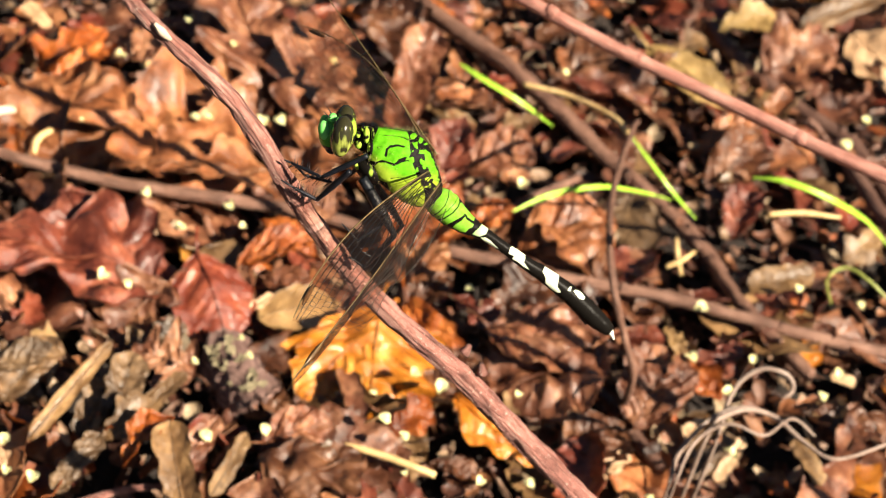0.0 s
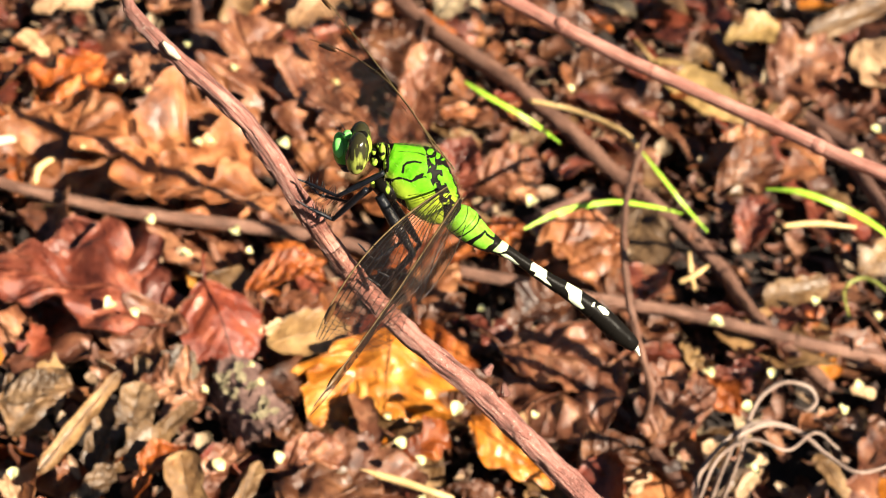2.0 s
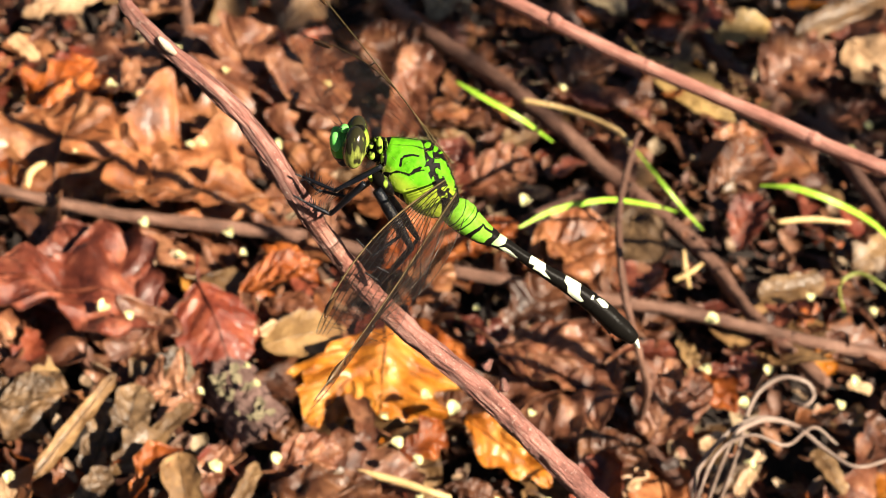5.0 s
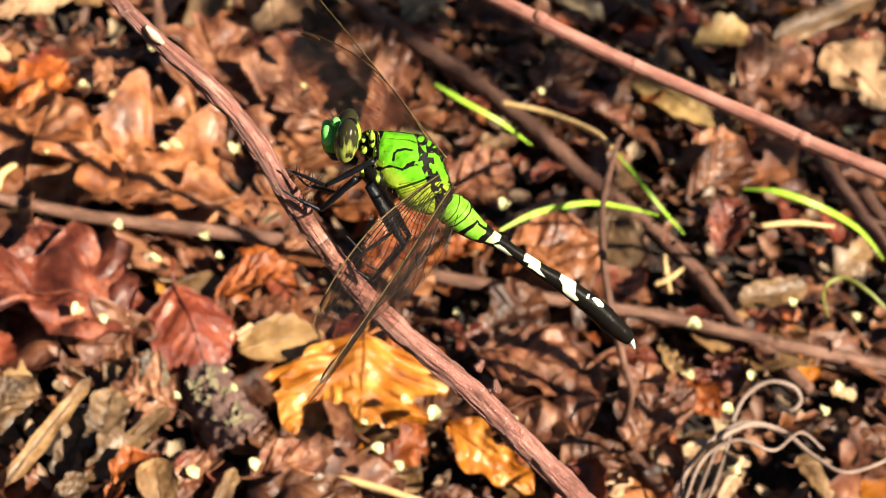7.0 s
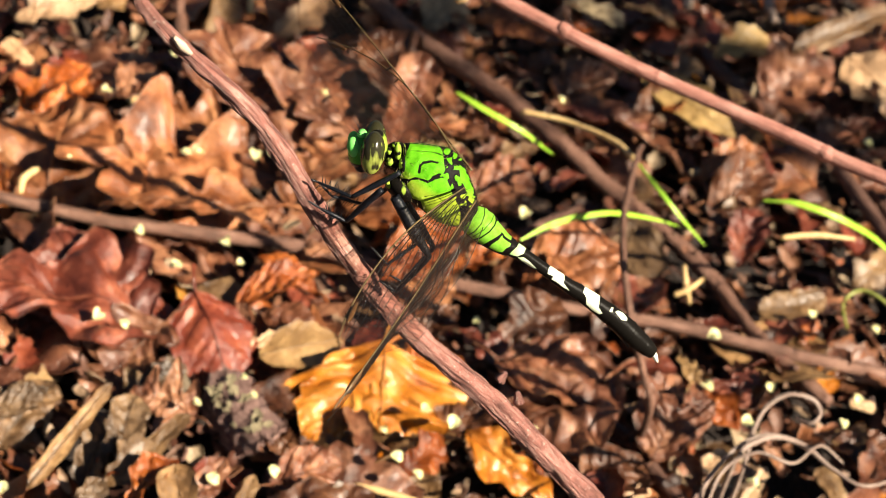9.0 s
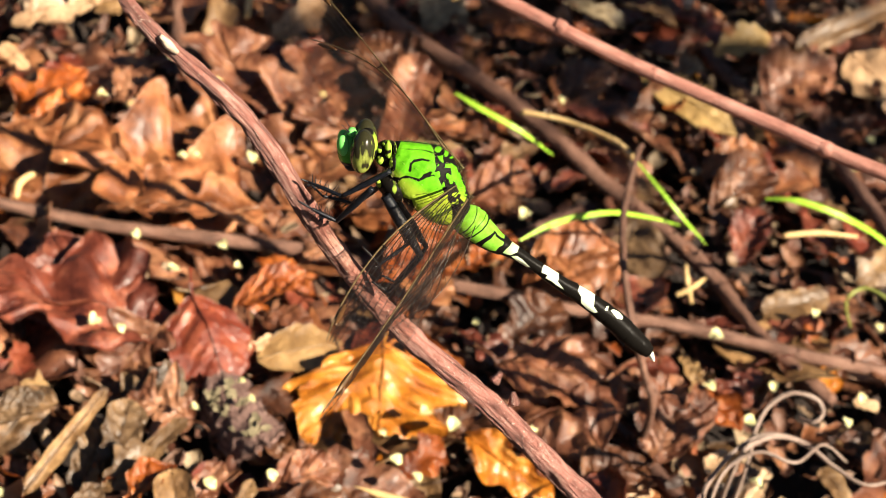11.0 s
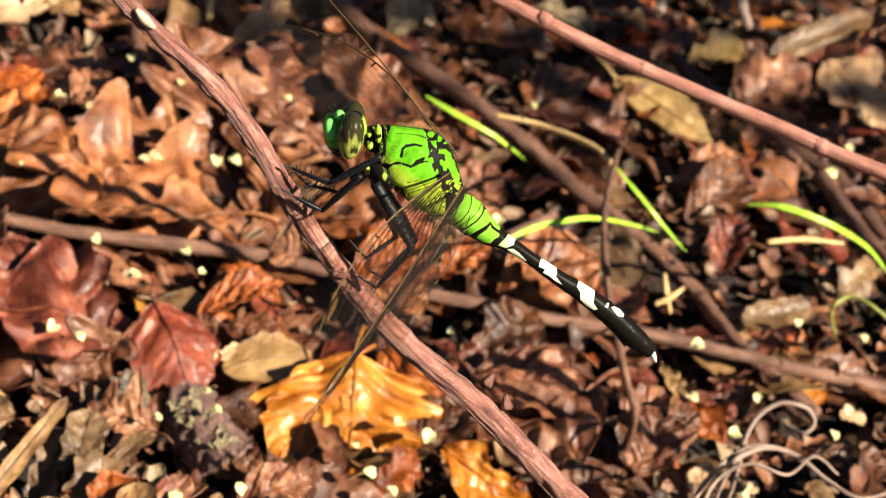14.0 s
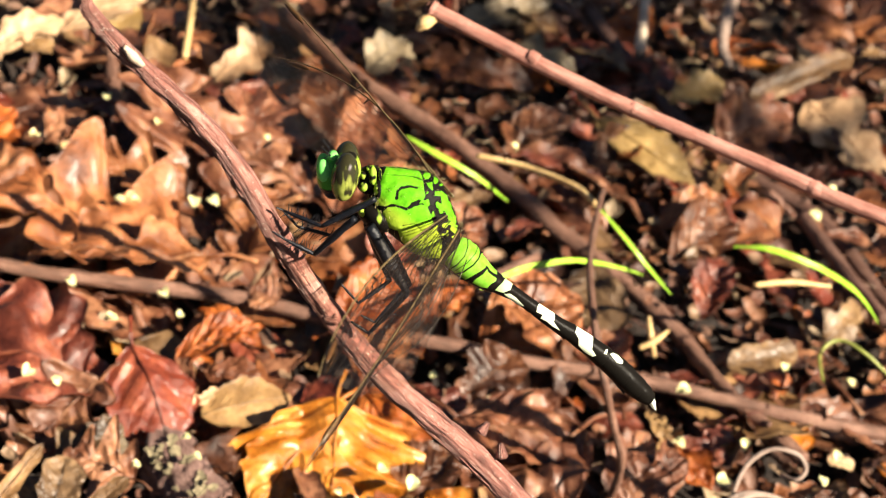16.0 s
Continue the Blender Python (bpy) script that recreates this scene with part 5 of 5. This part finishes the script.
# head
head = ball("head", (0.35, 0, 0), (0.95, 1.6, 1.6), NECK, fly, lambda x, y, z: 0.25 * math.sin(3 * z) + 0.1)


def eye_field(x, y, z):
    low = 0.25 - z - 0.2 * x
    streak = wobble((x * 2.6, y * 1.8, z * 0.35), 1.5, 3.0)
    return 0.4 * min(low, 0.7) + 1.1 * streak - 0.2


for s in (-1, 1):
    ball("eye", (0.0, s * 1.3, 0.0), (1.12, 1.38, 2.06), EYE, fly, eye_field, "large glossy dark olive compound eye, yellow-green below", Matrix.Rotation(radians(8), 3, "Y") @ Matrix.Rotation(radians(s * 6), 3, "X"), 40, 48)
    ball("eye_rim", (0.86, s * 1.0, 0.95), (0.16, 0.3, 0.5), NECK, fly, label="yellow patch behind the eye", n=14, ring=16)
ball("face", (-1.15, 0, -0.45), (1.2, 1.2, 1.75), FACE, fly, lambda x, y, z: min(0.9 + 0.7 * z, 0.4), "deep green face")
ball("forehead", (-0.98, 0, 1.30), (0.44, 0.62, 0.42), MINT, fly, lambda x, y, z: 0.5 - abs(abs(y) - 0.32) * 1.6)
for s in (-1, 1):
    ball("face_patch", (-1.72, s * 0.62, 0.22), (0.60, 0.70, 1.02), MINT, fly, lambda x, y, z: 0.6 - 0.5 * abs(x + 1.9), label="pale mint face patch", turn=Matrix.Rotation(radians(-8), 3, "Y"))
ball("jaw", (-1.0, 0, -1.85), (0.8, 0.95, 0.6), LEG, fly)
for x, z, rx, ry, rz in ((0.0, 0.0, 0.33, 0.5, 0.85), (-0.8, 0.0, 0.25, 0.4, 0.35), (-0.75, -0.95, 0.33, 0.4, 0.42), (0.62, 0.05, 0.13, 0.35, 0.5), (-0.35, 0.55, 0.16, 0.3, 0.25), (0.35, -1.0, 0.2, 0.3, 0.3), (-0.9, -2.9, 0.2, 0.2, 0.24)):
    ball("neck_knob", (x, -0.3, z), (rx, ry, rz), NECK, fly, lambda x, y, z: 0.1 + 0.6 * wobble((x, y, z), 2.1, 9.0), at=COLLAR, n=16, ring=18)
ball("neck", (-0.15, 0.75, -0.35), (1.25, 1.0, 1.25), NECK, fly, lambda x, y, z: 0.9 * wobble((x, y, z), 1.5, 7.0) - 0.3, at=COLLAR)
ball("neck_plate", (0.55, 0.7, -1.2), (0.6, 1.3, 1.3), NECK, fly, lambda x, y, z: 0.9 * wobble((x, y, z), 1.3, 2.0) - 0.05, at=COLLAR)
for s in (-1, 1):
    v, f, _ = tube([(-1.1 * MM, s * 0.4 * MM, 1.4 * MM), (-1.5 * MM, s * 0.7 * MM, 2.0 * MM), (-1.9 * MM, s * 0.9 * MM, 2.5 * MM)], [0.00007, 0.00004, 0.00002], 8, 5)
    child("antenna", mesh_of("antenna", v, f, LEG), fly, at=HEAD)

ball("coxa_block", (-3.7, 0, -0.9), (1.7, 1.7, 1.05), NECK, fly, lambda x, y, z: 0.4 * math.sin(4 * x + 2 * z) + 0.5 * wobble((x, y, z), 1.4, 4.0) - 0.3, at=None)

# legs: thigh, shin and foot, with spines along the shin


def leg(points, radii, seed):
    pts = [np.array(p, float) * MM for p in points]
    limb = None
    for k, name in enumerate(("thigh", "shin", "foot")):
        v, f, _ = tube([pts[k], (pts[k] + pts[k + 1]) / 2, pts[k + 1]], [radii[k] * 0.8, radii[k], radii[k + 1]], 14, 10, 0.0, seed)
        ob = child(name, mesh_of(name, v, f, LEG), fly)
        limb = ob if k == 1 else limb
    rng = random.Random(seed)
    sv, sf = [], []
    way = pts[2] - pts[1]
    for k in range(22):
        p = pts[1] + way * (0.06 + 0.9 * k / 22)
        out = np.array((rng.uniform(-0.3, 0.4), 0.25 * rng.uniform(-1, 1), (-1) ** k * 0.8 + rng.uniform(-0.2, 0.2))) - way / np.linalg.norm(way) * -0.4
        out /= np.linalg.norm(out)
        tv, tf, _ = tube([p, p + out * 0.0009], [0.00006, 0.000012], 3, 4)
        sf += [tuple(i + len(sv) for i in face) for face in tf]
        sv += tv
    child("spine_comb", mesh_of("spine_comb", sv, sf, LEG), limb)


def from_world(x, y, z):
    """A place of the world in the insect's own millimetres."""
    return tuple(1000 * c for c in fly.matrix_basis.inverted() @ Vector((x, y, z)))


leg([from_world(-0.0086, -0.0020, 0.0852), from_world(-0.0124, -0.0024, 0.0818), from_world(-0.0156, -0.0010, 0.0817), from_world(-0.0163, -0.0012, 0.0820)], [0.00030, 0.00019, 0.00011, 0.00006], 1)
leg([from_world(-0.0099, -0.0022, 0.0831), from_world(-0.0124, -0.0016, 0.0784), from_world(-0.0149, -0.0015, 0.0792), from_world(-0.0162, -0.0015, 0.0798)], [0.00034, 0.00021, 0.00012, 0.00006], 2)
leg([from_world(-0.0086, -0.0022, 0.0826), from_world(-0.0043, -0.0034, 0.0775), from_world(-0.0064, -0.0016, 0.0714), from_world(-0.0081, -0.0015, 0.0722)], [0.00060, 0.00026, 0.00015, 0.00009], 3)
leg([from_world(-0.0085, 0.0010, 0.0822), from_world(-0.0108, 0.0024, 0.0778), from_world(-0.0141, 0.0012, 0.0789), from_world(-0.0156, 0.0012, 0.0802)], [0.00026, 0.00017, 0.00012, 0.00007], 4)
leg([from_world(-0.0085, 0.0015, 0.0803), from_world(-0.0053, 0.0026, 0.0742), from_world(-0.0076, 0.0013, 0.0722), from_world(-0.0095, 0.0013, 0.0739)], [0.00040, 0.00020, 0.00012, 0.00008], 5)
leg([from_world(-0.0075, 0.0015, 0.0799), from_world(-0.0035, 0.0030, 0.0739), from_world(-0.0058, 0.0014, 0.0704), from_world(-0.0071, 0.0014, 0.0709)], [0.00045, 0.00022, 0.00013, 0.00008], 6)

# wings


def wing(name, root, tip, chord_root, chord_tip, width, hind, seed, bow):
    """A wing from root to tip (mm), its trailing edge along chord: membrane, veins, cross veins, leading edge and spot."""
    root, tip, chord_root, chord_tip = (np.array(ROLL.inverted().to_3x3() @ Vector(p)) for p in (root, tip, chord_root, chord_tip))
    span = tip - root
    length = np.linalg.norm(span)
    axis = span / length
    ca, cb = (np.array(c, float) for c in (chord_root, chord_tip))

    def at(u, c):
        """u along the wing, c across: 0 leading edge, 1 trailing edge."""
        turn = min(1.0, u / 0.45) if hind else u
        chord = ca * (1 - turn) + cb * turn
        chord -= axis * (chord @ axis)
        chord /= np.linalg.norm(chord)
        if hind:
            w = min(1.0, 0.42 + 2.6 * u) * (1 - max(0.0, u - 0.3) * 0.55) * math.sqrt(max(0.0, 1 - max(0.0, (u - 0.74) / 0.26) ** 2.3))
        else:
            w = min(1.0, 0.3 + 1.25 * u) * math.sqrt(max(0.0, 1 - max(0.0, (u - 0.86) / 0.14) ** 2.6))
        lead = bow * math.sin(math.pi * u) - 0.10 * max(0.0, u - 0.8) ** 2 * 8
        normal = np.cross(axis, chord)
        ripple = 0.10 * math.sin(c * 21) * (1 - u) + 0.25 * math.sin(math.pi * u)
        return (root + axis * u * length - chord * lead * length * 0.35 + chord * c * w * width + normal * ripple) * MM

    base = child(name, mesh_of(name, *wing_grid(at), MEMBRANE), fly, "clear smoky wing membrane with fine dark veins")
    veins_v, veins_f = [], []

    def add(pts, radii, n):
        tv, tf, _ = tube(pts, radii, n, 4)
        veins_f.extend(tuple(i + len(veins_v) for i in face) for face in tf)
        veins_v.extend(tv)

    def vein(points, r, n=16):
        add([at(u, c) for u, c in points], [r, r * 0.6], n)

    rng = random.Random(seed)
    shares = [0.0, 0.07, 0.14, 0.22, 0.31, 0.40, 0.50, 0.60, 0.70, 0.80, 0.90, 0.995]
    last = len(shares) - 1
    slim = 0.36 if seed > 2 else 1.0

    def ray_at(k, u):
        """Where the k-th long vein crosses u: close together at the root, spread towards the margin."""
        return shares[k] * (0.45 + 0.55 * min(1.0, 1.9 * u)) if k < last else 0.995

    for k in range(1, last + 1):
        first = 0.01 if k in (1, 2, 4, 7, last) else (0.2 if k % 2 else 0.12)
        vein([(u, ray_at(k, u)) for u in np.linspace(first, 0.975 if k in (1, 2, 3, last) else 0.95 - 0.015 * k, 9)], 0.00004 * slim if k == last else (0.000055 if k < 3 else 0.000042) * slim, 26)
    for k in range(last):
        step = 0.022 if k < 2 else 0.026
        for u in np.arange(0.09 + (0.12 if k > 3 and k % 2 else 0.0) + 0.5 * step * (k % 2), 0.94, step):
            v = u + rng.uniform(-0.3, 0.3) * step
            vein([(v, ray_at(k, v)), (v + rng.uniform(-0.25, 0.25) * step, ray_at(k + 1, v))], 0.000024 * slim, 3)
    child("vein_network", mesh_of("vein_network", veins_v, veins_f, VEIN), base)
    tv, tf, _ = tube([at(u, 0.0) for u in np.linspace(0, 0.97, 12)], [0.00010, 0.00008, 0.00007, 0.00005], 50, 6)
    child("leading_edge", mesh_of("leading_edge", tv, tf, COSTA), base)
    tv, tf, _ = tube([at(u, 0.045) for u in (0.80, 0.83, 0.87, 0.90)], [0.0001, 0.00024, 0.00024, 0.0001], 14, 6)
    child("wing_spot", mesh_of("wing_spot", tv, tf, STIGMA), base, "brown wing spot")
    tv, tf, _ = tube([at(0.48, 0.0), at(0.485, 0.1)], [0.00012, 0.00006], 6, 5)
    child("wing_node", mesh_of("wing_node", tv, tf, VEIN), base)
    return base


def wing_grid(at):
    nu, nv = 60, 16
    verts = [at(u, c) for u in np.linspace(0.0, 0.985, nu) for c in np.linspace(0, 1, nv)]
    return verts, grid_faces(nu, nv)


# fore and hind wing of the near side, then of the far side; their trailing edges hang down
near_forewing = wing("forewing", (0.0, -1.7, 3.9), (-10.3, -31.0, 1.8), (0.9, 0.0, 0.1), (0.8, 0.0, 0.55), 6.2, False, 1, 0.13)
wing("hindwing", (1.8, -1.5, 3.4), (-4.25, -27.4, -6.5), (0.75, 0.1, -0.45), (0.28, 0.22, -0.68), 6.4, True, 2, 0.02)
far_forewing = wing("forewing", (-0.8, 1.4, 4.0), (-12.1, 24.9, -7.4), (-0.1, 0.0, -1.0), (-0.3, -0.1, -0.95), 6.8, False, 3, 0.22)
wing("hindwing", (0.6, 1.6, 4.0), (-16.0, 28.3, -3.0), (0.2, 0.0, -1.0), (-0.3, 0.0, -0.95), 7.6, True, 4, 0.02)



def motions():
    """What moves: the unseen sapling, added to swing shade over the litter, and the trembling forewings."""
    rows = [(0.0, -17, 4), (0.7, -13, 3), (1.1, -12, 3), (1.5, -5, 1), (2.0, -9, 2), (2.4, -2, 1), (3.0, 0, 0), (4.0, -1, 0), (4.8, 0, 0), (8.0, 0.5, 0), (8.5, -1.5, 0), (9.0, 0, 0), (12.0, 0, 0.5), (14.0, -1, 0), (16.0, -2, 1)]
    walk(sapling, [(t, pose(*SAPLING_AT, rx, ry, 0)) for t, rx, ry in rows])
    # the perch sinks by a hair under the dragonfly as the breeze drops
    for swaying, rest in ((fly, LEVEL @ ROLL), (bpy.data.objects["perch_twig"], Matrix.Identity(4))):
        walk(swaying, [(t, Matrix.Translation((x * MM, y * MM, z * MM)) @ rest) for t, x, y, z in
                       ((0.0, 0.0, 0.18, 0.22), (1.0, 0.0, 0.14, 0.18), (4.2, -0.05, 0.13, 0.16), (6.5, 0.1, 0.07, 0.12), (7.5, 0.1, 0.06, 0.1), (9.0, 0.05, 0.1, 0.15), (11.5, 0.01, 0.0, 0.0), (14.0, 0.0, 0.0, 0.0), (16.0, 0.0, 0.0, 0.0))])
    near = [(0.0, 0.0), (1.0, 0.4), (2.0, -0.6), (3.0, -1.4), (4.2, -1.0), (5.4, 0.2), (6.4, 1.2), (6.9, -0.8), (7.4, 1.4), (8.0, -0.6), (8.5, 0.4), (9.2, -1.2), (11.0, -0.4), (12.5, 1.0), (13.4, 0.0), (14.5, 0.6), (16.0, -0.8)]
    for part_wing, root, way in ((near_forewing, (0.0, -1.7, 3.9), 1), (far_forewing, (-0.8, 1.4, 4.0), -1)):
        hinge = Matrix.Translation(ROLL.inverted().to_3x3() @ Vector(root) * MM)
        walk(part_wing, [(t, hinge @ pose(0, 0, 0, way * a, 0, 0.5 * way * a) @ hinge.inverted()) for t, a in near])


motions()
